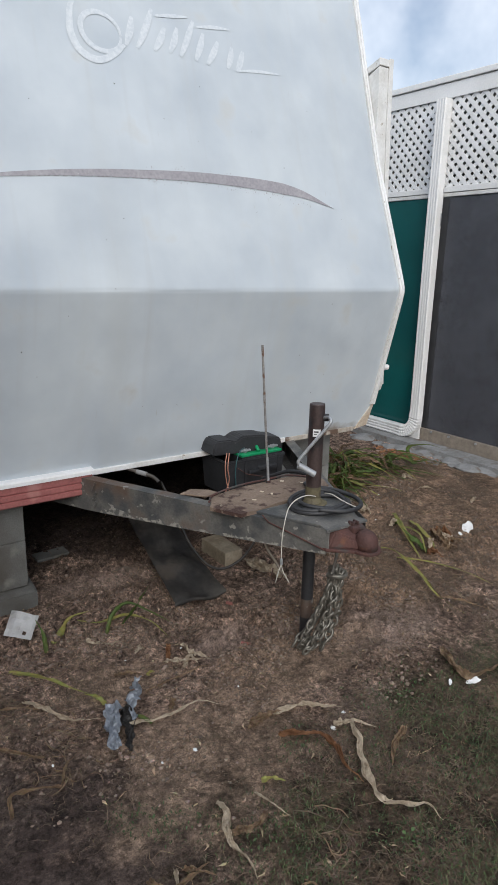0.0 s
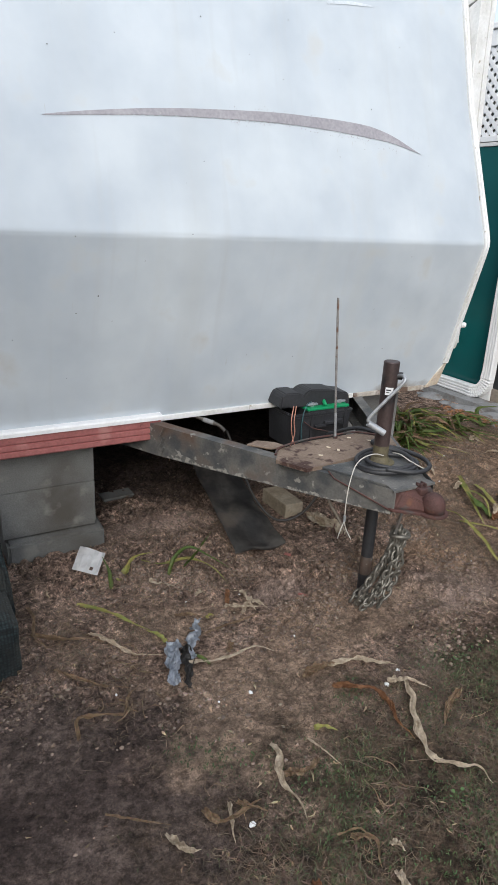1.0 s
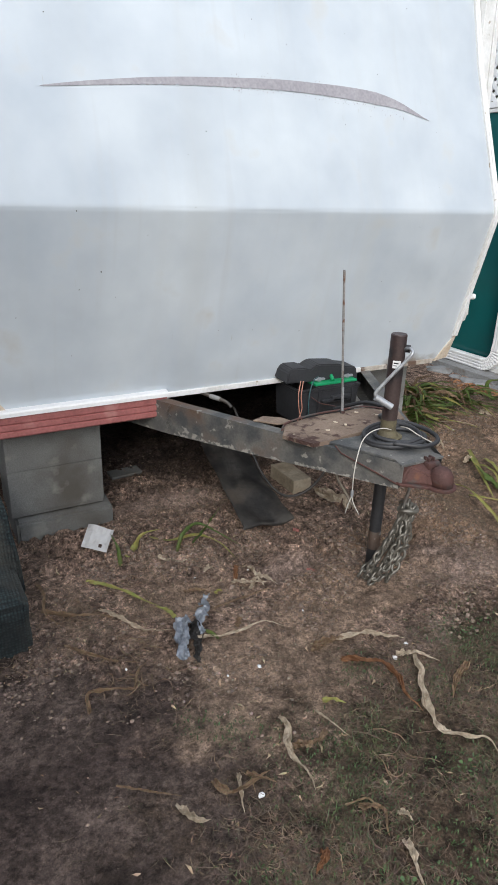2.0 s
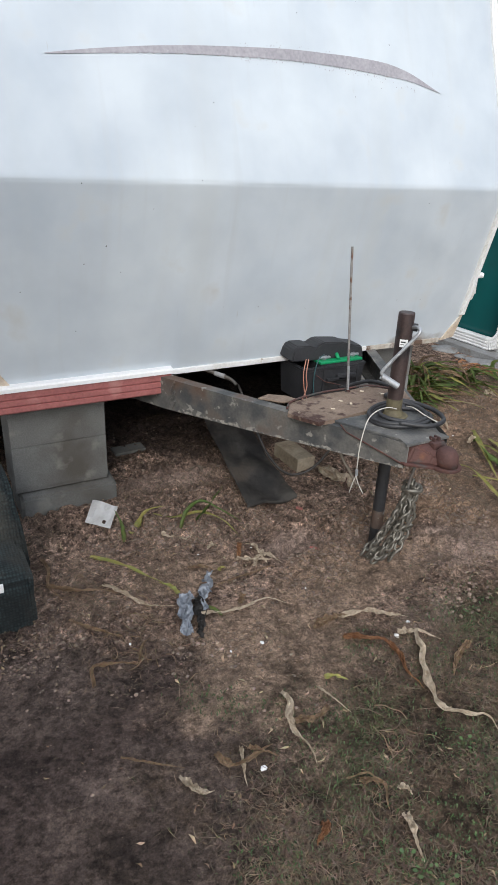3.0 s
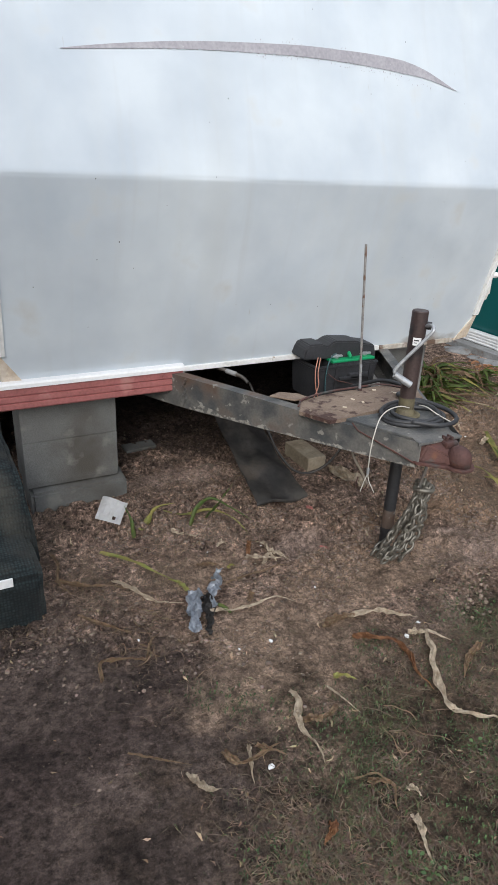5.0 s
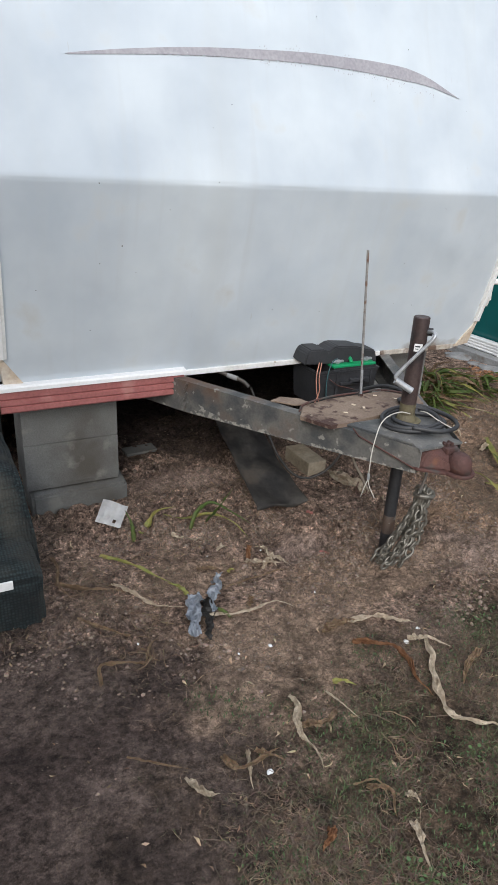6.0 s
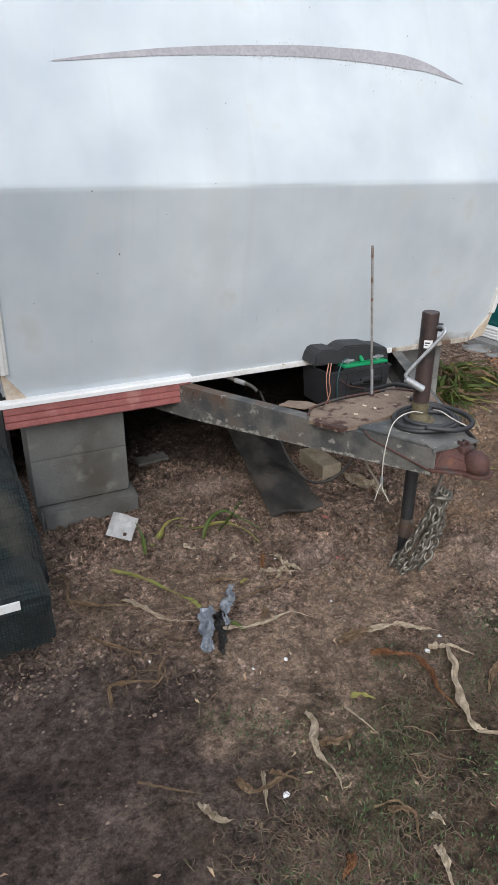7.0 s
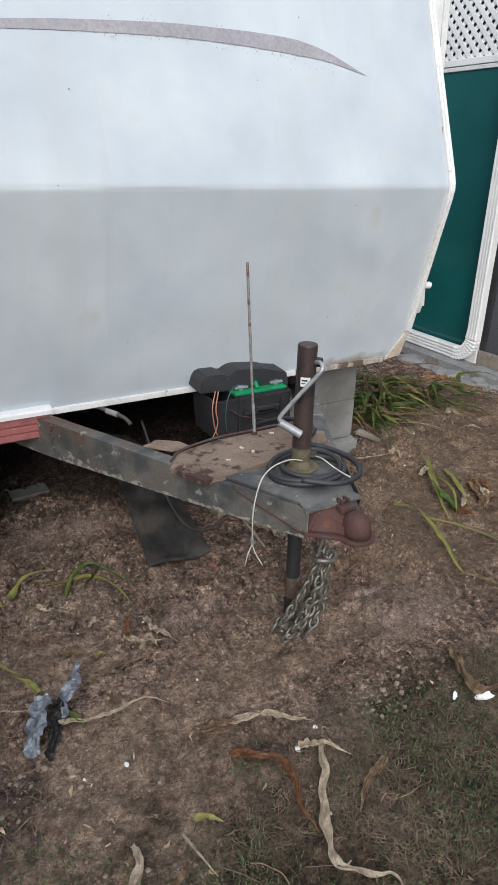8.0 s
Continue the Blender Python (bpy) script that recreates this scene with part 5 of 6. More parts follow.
# ---- leaves and litter ----
def ribbon(name, pts, width, mat, label, category="leaf", group="", curl=0.3, tip=True, lift=0.008):
    """A strap leaf along points given as x, y, height over the earth."""
    line = smooth_line([(x, y, ground_z(x, y) + h + lift) for x, y, h in pts], 12)
    bm, last, n = bmesh.new(), None, len(line) - 1
    seed = random.uniform(0, 50)
    crisp = 1.0 if mat in (LEAF_DRY, LEAF_PALE, LEAF_ORANGE) else 0.7 if mat in (FOIL, RUBBER) else 0.3
    if crisp == 1.0:
        # dead leaves wander and lift off the earth in places
        for i, p in enumerate(line):
            p.x += 0.55 * width * noise.noise((p.x * 26, p.y * 26, seed))
            p.y += 0.55 * width * noise.noise((p.y * 26, p.x * 26, seed + 9))
            p.z += 0.5 * width * max(0.0, noise.noise((i * 0.35, seed, 2)))
    for i, p in enumerate(line):
        u = i / n
        d = (line[min(i + 1, n)] - line[max(i - 1, 0)]).normalized()
        side = d.cross(Vector((0, 0, 1))).normalized()
        twist = curl * noise.noise((u * 5, seed, 0)) * 2.6
        side = Matrix.Rotation(twist, 3, d) @ side
        up = side.cross(d)
        w = 0.85 * width * (0.6 + 0.4 * math.sin(math.pi * min(1, u * 1.2 + 0.15))) * (1 - u ** 4 if tip else 1) * (1 + crisp * (0.55 * noise.noise((u * 11, seed, 3)) + 0.45 * noise.noise((u * 4, seed, 13)))) + 0.0006
        ring = [bm.verts.new(p + side * (w * k * (1 + 0.2 * crisp * noise.noise((u * 25, k * 5, seed)))) + up * (0.4 * w * abs(k) + crisp * 1.15 * w * noise.noise((u * 9, k * 2.1, seed)) + crisp * 0.35 * w * noise.noise((u * 27, k * 4, seed)))) for k in (-1, -0.66, -0.33, 0, 0.33, 0.66, 1)]
        if last:
            for k in range(6):
                bm.faces.new((last[k], last[k + 1], ring[k + 1], ring[k]))
        last = ring
    bmesh.ops.solidify(bm, geom=list(bm.faces), thickness=0.0012)
    return tagged(part(name, bm, mat, smooth=crisp < 0.4), label, category, group)


def scraps():
    G = "dry strap leaves on the earth"
    ribbon("dry_leaf", [(-0.335, -1.235, 0.0), (-0.30, -1.275, 0.01), (-0.24, -1.32, 0.01), (-0.235, -1.40, 0.012), (-0.26, -1.47, 0.008), (-0.25, -1.535, 0.0)], 0.013, LEAF_ORANGE, "curled orange-brown dead strap leaf on thin turf", group=G)
    ribbon("dry_leaf", [(-0.115, -1.335, 0.012), (-0.15, -1.40, 0.012), (-0.205, -1.48, 0.01), (-0.25, -1.56, 0.01), (-0.26, -1.62, 0.008), (-0.22, -1.665, 0.006), (-0.165, -1.695, 0.004), (-0.17, -1.755, 0.0)], 0.014, LEAF_PALE, "long pale twisted dead strap leaf on thin turf", group=G)
    ribbon("dry_leaf", [(-0.17, -1.315, 0.01), (-0.135, -1.33, 0.015), (-0.10, -1.345, 0.012), (-0.06, -1.40, 0.004)], 0.012, LEAF_PALE, "short pale torn dead leaf", group=G)
    ribbon("dry_leaf", [(0.01, -1.46, 0.012), (-0.04, -1.475, 0.012), (-0.10, -1.505, 0.008), (-0.135, -1.535, 0.0)], 0.014, LEAF_DRY, "crumpled tan dead leaf", group=G)
    ribbon("dry_leaf", [(-0.30, -1.15, 0.004), (-0.20, -1.175, 0.01), (-0.14, -1.225, 0.012), (-0.085, -1.265, 0.012)], 0.012, LEAF_PALE, "pale dead leaf folded on the earth", group=G)
    ribbon("dry_leaf", [(-0.40, -1.15, 0.0), (-0.34, -1.155, 0.006), (-0.28, -1.165, 0.004)], 0.011, LEAF_DRY, "tan dead leaf on the earth", group=G)
    ribbon("dry_leaf", [(-0.655, -1.355, 0.0), (-0.655, -1.40, 0.008), (-0.69, -1.46, 0.01), (-0.70, -1.51, 0.008), (-0.685, -1.56, 0.006), (-0.70, -1.61, 0.0)], 0.011, LEAF_PALE, "pale wavy dead leaf on thin turf", group=G)
    ribbon("dry_leaf", [(-0.56, -1.46, 0.0), (-0.60, -1.485, 0.008), (-0.655, -1.48, 0.0)], 0.010, LEAF_DRY, "short tan dead leaf on thin turf", group=G)
    ribbon("dry_leaf", [(0.47, -1.235, 0.015), (0.435, -1.30, 0.015), (0.395, -1.385, 0.010), (0.44, -1.425, 0.008), (0.56, -1.43, 0.005), (0.66, -1.41, 0.0)], 0.016, LEAF_DRY, "bent tan dead strap leaf at the turf edge", group=G)
    ribbon("dry_leaf", [(-0.72, -0.92, 0.004), (-0.62, -0.955, 0.004), (-0.55, -0.96, 0.008), (-0.47, -0.955, 0.012), (-0.41, -0.99, 0.0)], 0.008, LEAF_PALE, "thin pale dry stalk on the earth", group=G)
    ribbon("dry_leaf", [(-0.44, -0.66, 0.004), (-0.40, -0.72, 0.008), (-0.335, -0.75, 0.004)], 0.012, LEAF_PALE, "torn pale leaf scrap on dark soil", group=G)
    ribbon("dry_leaf", [(-0.60, -0.80, 0.004), (-0.52, -0.79, 0.006), (-0.44, -0.755, 0.0)], 0.004, LEAF_DRY, "thin brown stalk on dark soil", group=G)
    Y = "yellowing plant leaves on the earth"
    ribbon("yellow_leaf", [(-0.965, -0.44, 0.004), (-0.90, -0.49, 0.012), (-0.85, -0.58, 0.014), (-0.80, -0.655, 0.01), (-0.765, -0.70, 0.004)], 0.012, LEAF_YELLOW, "yellow-green wilted strap leaf on the earth", group=Y)
    ribbon("yellow_leaf", [(-0.765, -0.335, 0.0), (-0.715, -0.285, 0.02), (-0.66, -0.245, 0.03), (-0.58, -0.255, 0.03)], 0.016, LEAF_YELLOW, "yellow-green wilted leaf near the pier", group=Y)
    ribbon("yellow_leaf", [(-0.64, -0.27, 0.01), (-0.55, -0.29, 0.02), (-0.45, -0.33, 0.03), (-0.38, -0.42, 0.025), (-0.345, -0.50, 0.0)], 0.011, LEAF_YELLOW, "yellowing drooping leaf on the earth", group=Y)
    ribbon("green_leaf", [(-0.545, -0.345, 0.0), (-0.505, -0.32, 0.06), (-0.44, -0.33, 0.085), (-0.36, -0.39, 0.05), (-0.30, -0.45, 0.01)], 0.011, LEAF_GREEN, "arching green strap leaf growing from the earth", group=Y)
    ribbon("green_leaf", [(-0.475, -0.35, 0.0), (-0.44, -0.38, 0.07), (-0.41, -0.41, 0.14), (-0.387, -0.425, 0.20)], 0.016, LEAF_GREEN, "upright green leaf blade growing from the earth", group=Y)
    ribbon("green_leaf", [(-0.80, -0.36, 0.0), (-0.80, -0.33, 0.05), (-0.815, -0.29, 0.10)], 0.010, LEAF_GREEN, "small green leaf beside the white scrap", group=Y)
    ribbon("yellow_leaf", [(-0.655, -0.96, 0.0), (-0.67, -0.92, 0.01), (-0.70, -0.87, 0.012)], 0.009, LEAF_GREEN, "short green leaf under the grey film", group=Y)
    ribbon("yellow_leaf", [(1.36, -0.18, 0.02), (1.22, -0.36, 0.05), (1.12, -0.52, 0.04), (1.07, -0.64, 0.0)], 0.016, LEAF_YELLOW, "wilted yellow-green stem on brown earth", group=Y)
    ribbon("green_leaf", [(0.88, -0.47, 0.03), (0.93, -0.56, 0.05), (0.92, -0.68, 0.04), (0.88, -0.80, 0.03), (0.84, -0.93, 0.01), (0.82, -1.10, 0.0)], 0.015, LEAF_YELLOW, "long wilted green stem on brown earth", group=Y)
    ribbon("green_leaf", [(1.16, -0.60, 0.0), (1.14, -0.52, 0.05), (1.15, -0.42, 0.075)], 0.028, LEAF_GREEN, "broad green leaf on brown earth", group=Y)
    ribbon("green_leaf", [(1.30, -0.25, 0.0), (1.25, -0.32, 0.05), (1.16, -0.48, 0.03)], 0.010, LEAF_GREEN, "thin green leaf on brown earth", group=Y)
    ribbon("dry_leaf", [(1.40, -0.45, 0.01), (1.43, -0.52, 0.03), (1.38, -0.60, 0.0)], 0.03, LEAF_ORANGE, "crumpled orange dead leaf on brown earth", group=G)
    ribbon("dry_leaf", [(0.80, -0.95, 0.01), (0.86, -1.02, 0.014), (0.93, -1.16, 0.006)], 0.009, LEAF_DRY, "tan dead stalk on brown earth", group=G)
    for pts, w in (([(1.29, -0.30, 0.01), (1.25, -0.40, 0.045), (1.20, -0.52, 0.05), (1.13, -0.62, 0.01)], 0.013), ([(1.36, -0.30, 0.0), (1.32, -0.40, 0.03), (1.27, -0.54, 0.02), (1.22, -0.60, 0.0)], 0.015), ([(0.98, -0.55, 0.0), (1.05, -0.70, 0.02), (1.12, -0.86, 0.012), (1.16, -1.00, 0.0)], 0.008)):
        ribbon("yellow_leaf", pts, w, LEAF_YELLOW, "wilted yellow-green stem on brown earth", group=Y)
    ribbon("yellow_leaf", [(-0.74, -0.78, 0.0), (-0.755, -0.74, 0.012), (-0.785, -0.70, 0.02)], 0.013, LEAF_YELLOW, "short yellow stem end beside grey film", group=Y)
    ribbon("yellow_leaf", [(-0.50, -1.36, 0.0), (-0.47, -1.375, 0.006), (-0.44, -1.40, 0.0)], 0.011, LEAF_YELLOW, "small yellow-green leaf on thin turf", group=Y)
    for pts, w, mat in (
            ([(-1.14, -0.36, 0.0), (-1.13, -0.47, 0.02), (-1.15, -0.57, 0.012), (-1.12, -0.64, 0.0)], 0.007, LEAF_DRY),
            ([(-1.16, -0.55, 0.0), (-1.07, -0.63, 0.014), (-0.97, -0.66, 0.01), (-0.90, -0.70, 0.0)], 0.008, LEAF_DRY),
            ([(-1.13, -0.76, 0.0), (-1.09, -0.82, 0.01), (-1.02, -0.90, 0.008), (-0.93, -0.93, 0.0)], 0.007, LEAF_DRY),
            ([(-1.14, -1.09, 0.0), (-1.12, -1.02, 0.008), (-1.05, -1.03, 0.012), (-0.99, -1.05, 0.010), (-0.95, -0.98, 0.006), (-0.90, -0.93, 0.0)], 0.008, LEAF_DRY),
            ([(-0.97, -0.62, 0.0), (-0.93, -0.69, 0.012), (-0.86, -0.79, 0.010), (-0.77, -0.83, 0.0)], 0.009, LEAF_PALE),
            ([(-0.58, -1.82, 0.004), (-0.595, -1.87, 0.010), (-0.62, -1.93, 0.0)], 0.010, LEAF_PALE),
            ([(-0.63, -1.70, 0.0), (-0.59, -1.74, 0.014), (-0.61, -1.80, 0.0)], 0.008, LEAF_DRY),
            ([(-0.85, -1.47, 0.0), (-0.87, -1.52, 0.006), (-0.89, -1.58, 0.0)], 0.007, LEAF_PALE),
            ([(-0.92, -1.46, 0.0), (-0.90, -1.52, 0.01), (-0.83, -1.52, 0.012), (-0.77, -1.50, 0.0)], 0.010, LEAF_DRY),
            ([(-1.03, -1.49, 0.0), (-1.01, -1.54, 0.008), (-0.98, -1.56, 0.004)], 0.010, LEAF_PALE),
            ([(-0.66, -0.41, 0.0), (-0.58, -0.44, 0.006), (-0.52, -0.43, 0.0)], 0.012, LEAF_PALE),
            ([(-0.54, -1.38, 0.0), (-0.53, -1.44, 0.006), (-0.51, -1.51, 0.0)], 0.004, LEAF_PALE),
            ([(1.95, -0.30, 0.0), (2.0, -0.29, 0.02), (2.05, -0.26, 0.0)], 0.013, LEAF_PALE),
            ([(1.30, -0.60, 0.0), (1.36, -0.58, 0.03), (1.45, -0.62, 0.0)], 0.024, LEAF_DRY),
            ([(1.05, 0.02, 0.0), (1.15, -0.04, 0.012), (1.30, 0.0, 0.0)], 0.006, LEAF_PALE)):
        ribbon("dry_leaf", pts, w, mat, "crumpled dead brown leaf stalk on the earth", group=G)
    dry = lambda pts, w, mat, label: ribbon("dry_leaf", pts, w, mat, label, group=G)
    dry([(1.254, -0.024, 0.0), (1.295, -0.021, 0.03), (1.289, -0.064, 0.0)], 0.018, LEAF_PALE, "curled pale petal-like dead leaf on brown earth")
    dry([(1.621, 0.309, 0.0), (1.654, 0.171, 0.012), (1.723, 0.091, 0.0)], 0.006, LEAF_PALE, "straight pale stalk on brown earth")
    dry([(1.841, 0.070, 0.0), (1.90, 0.03, 0.012), (1.958, -0.006, 0.0)], 0.008, LEAF_PALE, "short pale stick on brown earth")
    dry([(1.49, 0.411, 0.0), (1.66, 0.49, 0.03), (1.784, 0.504, 0.02), (1.796, 0.393, 0.0)], 0.006, LEAF_DRY, "arched tan stalk on the earth mound")
    dry([(1.917, 0.232, 0.0), (1.975, 0.27, 0.03), (1.998, 0.173, 0.0)], 0.016, LEAF_PALE, "curled pale dead leaf on the earth mound")
    dry([(1.384, -0.471, 0.0), (1.343, -0.523, 0.04), (1.319, -0.59, 0.0)], 0.030, LEAF_DRY, "broad tan crumpled leaf in a small heap")
    dry([(1.401, -0.542, 0.01), (1.36, -0.57, 0.045), (1.33, -0.62, 0.0)], 0.026, LEAF_PALE, "pale crumpled leaf in a small heap")
    dry([(1.278, -0.627, 0.0), (1.32, -0.64, 0.02), (1.365, -0.655, 0.0)], 0.018, LEAF_DRY, "long tan leaf scrap beside a heap")
    dry([(1.198, -0.587, 0.0), (1.25, -0.55, 0.035), (1.302, -0.523, 0.01)], 0.016, LEAF_PALE, "curled pale leaf scrap beside a heap")
    dry([(1.214, -0.301, 0.01), (1.25, -0.285, 0.03), (1.291, -0.28, 0.02)], 0.016, LEAF_PALE, "pale withered bud beside a wilted stem")
    dry([(1.147, -0.616, 0.0), (1.165, -0.645, 0.02), (1.185, -0.69, 0.0)], 0.022, LEAF_ORANGE, "orange-brown leaf flake on brown earth")
    dry([(-0.346, -0.616, 0.006), (-0.335, -0.668, 0.014), (-0.31, -0.697, 0.014), (-0.276, -0.746, 0.0)], 0.014, LEAF_PALE, "torn pale leaf on dark crumbly soil")
    dry([(-0.513, -0.789, 0.0), (-0.421, -0.790, 0.01), (-0.36, -0.785, 0.008), (-0.305, -0.782, 0.0)], 0.0045, LEAF_DRY, "thin tan root on dark crumbly soil")
    dry([(-0.407, -0.743, 0.0), (-0.367, -0.719, 0.02), (-0.354, -0.762, 0.0)], 0.010, LEAF_PALE, "hunched pale leaf scrap on dark soil")
    dry([(-0.518, -0.559, 0.004), (-0.495, -0.565, 0.012), (-0.470, -0.572, 0.0)], 0.014, LEAF_PALE, "flat pale leaf scrap on dark soil")
    dry([(-0.566, -0.929, 0.0), (-0.552, -0.913, 0.03), (-0.544, -0.898, 0.01)], 0.012, LEAF_DRY, "folded tan leaf on sandy soil")
    dry([(-0.376, -1.143, 0.0), (-0.307, -1.154, 0.014), (-0.262, -1.162, 0.004)], 0.013, LEAF_DRY, "tan leaf lying at the turf edge")
    dry([(-0.42, -0.639, 0.0), (-0.40, -0.61, 0.02), (-0.384, -0.583, 0.004)], 0.010, LEAF_ORANGE, "orange-brown leaf tip on dark soil")
    dry([(-0.645, -0.644, 0.0), (-0.595, -0.673, 0.008), (-0.545, -0.705, 0.0)], 0.008, LEAF_DRY, "brown flattened stalk on dark soil")
    dry([(-0.676, -1.461, 0.0), (-0.631, -1.485, 0.012), (-0.577, -1.475, 0.010)], 0.012, LEAF_DRY, "tan leaf beside weeds in thin turf")
    dry([(-0.836, -1.48, 0.0), (-0.811, -1.507, 0.010), (-0.775, -1.541, 0.0)], 0.008, LEAF_DRY, "brown leaf in thin turf")
    dry([(-0.771, -1.753, 0.0), (-0.79, -1.775, 0.010), (-0.818, -1.791, 0.0)], 0.013, LEAF_ORANGE, "broad orange-brown leaf flake in thin turf")
    dry([(-0.553, -1.761, 0.0), (-0.54, -1.778, 0.012), (-0.531, -1.793, 0.0)], 0.008, LEAF_PALE, "short pale leaf scrap in thin turf")
    dry([(-0.657, -1.681, 0.0), (-0.603, -1.704, 0.016), (-0.596, -1.747, 0.0)], 0.003, LEAF_DRY, "arched thin stalk in thin turf")
    dry([(-1.035, -1.481, 0.0), (-1.01, -1.55, 0.008), (-0.97, -1.557, 0.0)], 0.006, LEAF_PALE, "pale split twig at the turf edge")
    dry([(-1.148, -1.359, 0.0), (-1.084, -1.418, 0.008), (-1.009, -1.464, 0.0)], 0.004, LEAF_DRY, "thin brown twig at the turf edge")
    ribbon("yellow_leaf", [(-0.544, -0.714, 0.0), (-0.528, -0.712, 0.012), (-0.511, -0.714, 0.0)], 0.010, LEAF_YELLOW, "small yellow-green leaf scrap on dark soil", group=Y)
    # white plastic scrap with a hole, resting on one edge
    bm = bmesh.new()
    grid = [[bm.verts.new((-0.055 + 0.11 * i / 8 + 0.006 * noise.noise((i, j, 2)), -0.05 + 0.10 * j / 7, 0.012 * math.sin(i * 0.7) * (j / 7) + 0.006 * noise.noise((i * 0.7, j * 0.7, 7)))) for i in range(9)] for j in range(8)]
    for j in range(7):
        for i in range(8):
            if (i, j) != (5, 1):
                bm.faces.new((grid[j][i], grid[j][i + 1], grid[j + 1][i + 1], grid[j + 1][i]))
    bmesh.ops.solidify(bm, geom=list(bm.faces), thickness=0.0025)
    scrap = part("plastic_scrap", bm, PAPER)
    scrap.matrix_world = pose(-0.855, -0.235, ground_z(-0.86, -0.25) + 0.048, 44, 8, -38)
    tagged(scrap, "torn white plastic scrap lying by the pier", "scrap")
    # crumpled grey film
    film = thing("grey_film", "crumpled grey plastic film with a black edge on the earth", "scrap")
    for name, mat, pts, w in (("film", FOIL, [(-0.605, -0.765, 0.05), (-0.64, -0.81, 0.035), (-0.685, -0.86, 0.02), (-0.69, -0.92, 0.015)], 0.026), ("film", FOIL, [(-0.735, -0.83, 0.035), (-0.755, -0.89, 0.03), (-0.79, -0.955, 0.025), (-0.80, -1.01, 0.012)], 0.034), ("black_edge", RUBBER, [(-0.70, -0.85, 0.022), (-0.715, -0.91, 0.012), (-0.75, -0.985, 0.010), (-0.77, -1.035, 0.006)], 0.026)):
        ob = ribbon(name, pts, w, mat, "", curl=0.9, tip=False, lift=0.006)
        del ob["category"]
        ob.parent = film
    for x, y, dx, dy, mat, lab in ((0.02, -0.425, 0.022, 0.008, PINK, "small pink scrap on dark soil"), (-0.10, -0.74, 0.035, 0.005, PINK, "thin pink splinter on dark soil")):
        ob = part("pink_scrap", box((-dx, -dy, 0), (dx, dy, 0.006), 0.001), mat)
        ob.matrix_world = pose(x, y, ground_z(x, y) + 0.004, 4, 6, -42)
        tagged(ob, lab, "scrap")
    ob = ribbon("paper_scrap", [(0.262, -0.185, 0.0), (0.295, -0.27, 0.035), (0.335, -0.35, 0.02), (0.345, -0.40, 0.0)], 0.038, LEAF_PALE, "torn buff paper under the drawbar", "scrap", curl=0.8, tip=False)
    for x, y, wide, deep, turn in ((1.60, -0.53, 0.052, 0.032, 20), (0.409, -1.433, 0.030, 0.013, -25), (0.335, -1.386, 0.015, 0.008, 30), (1.515, -0.545, 0.016, 0.012, 60)):
        edge = [(wide * math.cos(a) * random.uniform(0.65, 1.1), deep * math.sin(a) * random.uniform(0.65, 1.1)) for a in np.linspace(0, 2 * math.pi, 13, endpoint=False)]
        bm = prism(edge, 0, 0.002, "z")
        bmesh.ops.triangulate(bm, faces=[f for f in bm.faces if len(f.verts) > 4])
        bmesh.ops.subdivide_edges(bm, edges=list(bm.edges), cuts=1)
        for v in bm.verts:
            v.co.z += 0.35 * deep * noise.noise((v.co.x / deep, v.co.y / deep, x)) + 0.15 * (v.co.x + v.co.y)
        ob = part("torn_scrap", bm, PAPER)
        ob.matrix_world = pose(x, y, ground_z(x, y) + 0.010 + 0.2 * deep, 12, -8, turn)
        tagged(ob, "torn white plastic scrap lying on the earth", "scrap", "torn white scraps")
    white = [(-0.589, -1.13, 0.012), (-0.826, -1.552, 0.014), (-0.70, -1.12, 0.007), (-0.17, -1.31, 0.014), (-0.085, -1.27, 0.012), (-0.20, -1.50, 0.010), (-0.56, -0.56, 0.006), (-0.66, -0.43, 0.008), (-0.35, -0.62, 0.006), (-0.98, -0.95, 0.008), (1.75, -0.62, 0.03), (0.86, -0.98, 0.006), (0.74, -0.85, 0.006), (-0.30, -0.95, 0.006), (1.25, -0.15, 0.02), (1.55, 0.12, 0.012)]
    for x, y, r in white:
        r *= 0.72
        bm = bmesh.new()
        bmesh.ops.create_icosphere(bm, subdivisions=2, radius=r)
        for v in bm.verts:
            v.co = Vector((v.co.x * random.uniform(0.7, 1.1), v.co.y * random.uniform(0.5, 0.9), v.co.z * 0.4)) + 0.3 * r * Vector((noise.noise(v.co * 90), noise.noise(v.co * 70), 0))
        ob = part("white_chip", bm, PAPER)
        ob.matrix_world = pose(x, y, ground_z(x, y) + 0.2 * r, random.uniform(-15, 15), random.uniform(-15, 15), random.uniform(0, 180))
        tagged(ob, "small white plastic chip on the earth", "chip", "white chips on the earth")


scraps()


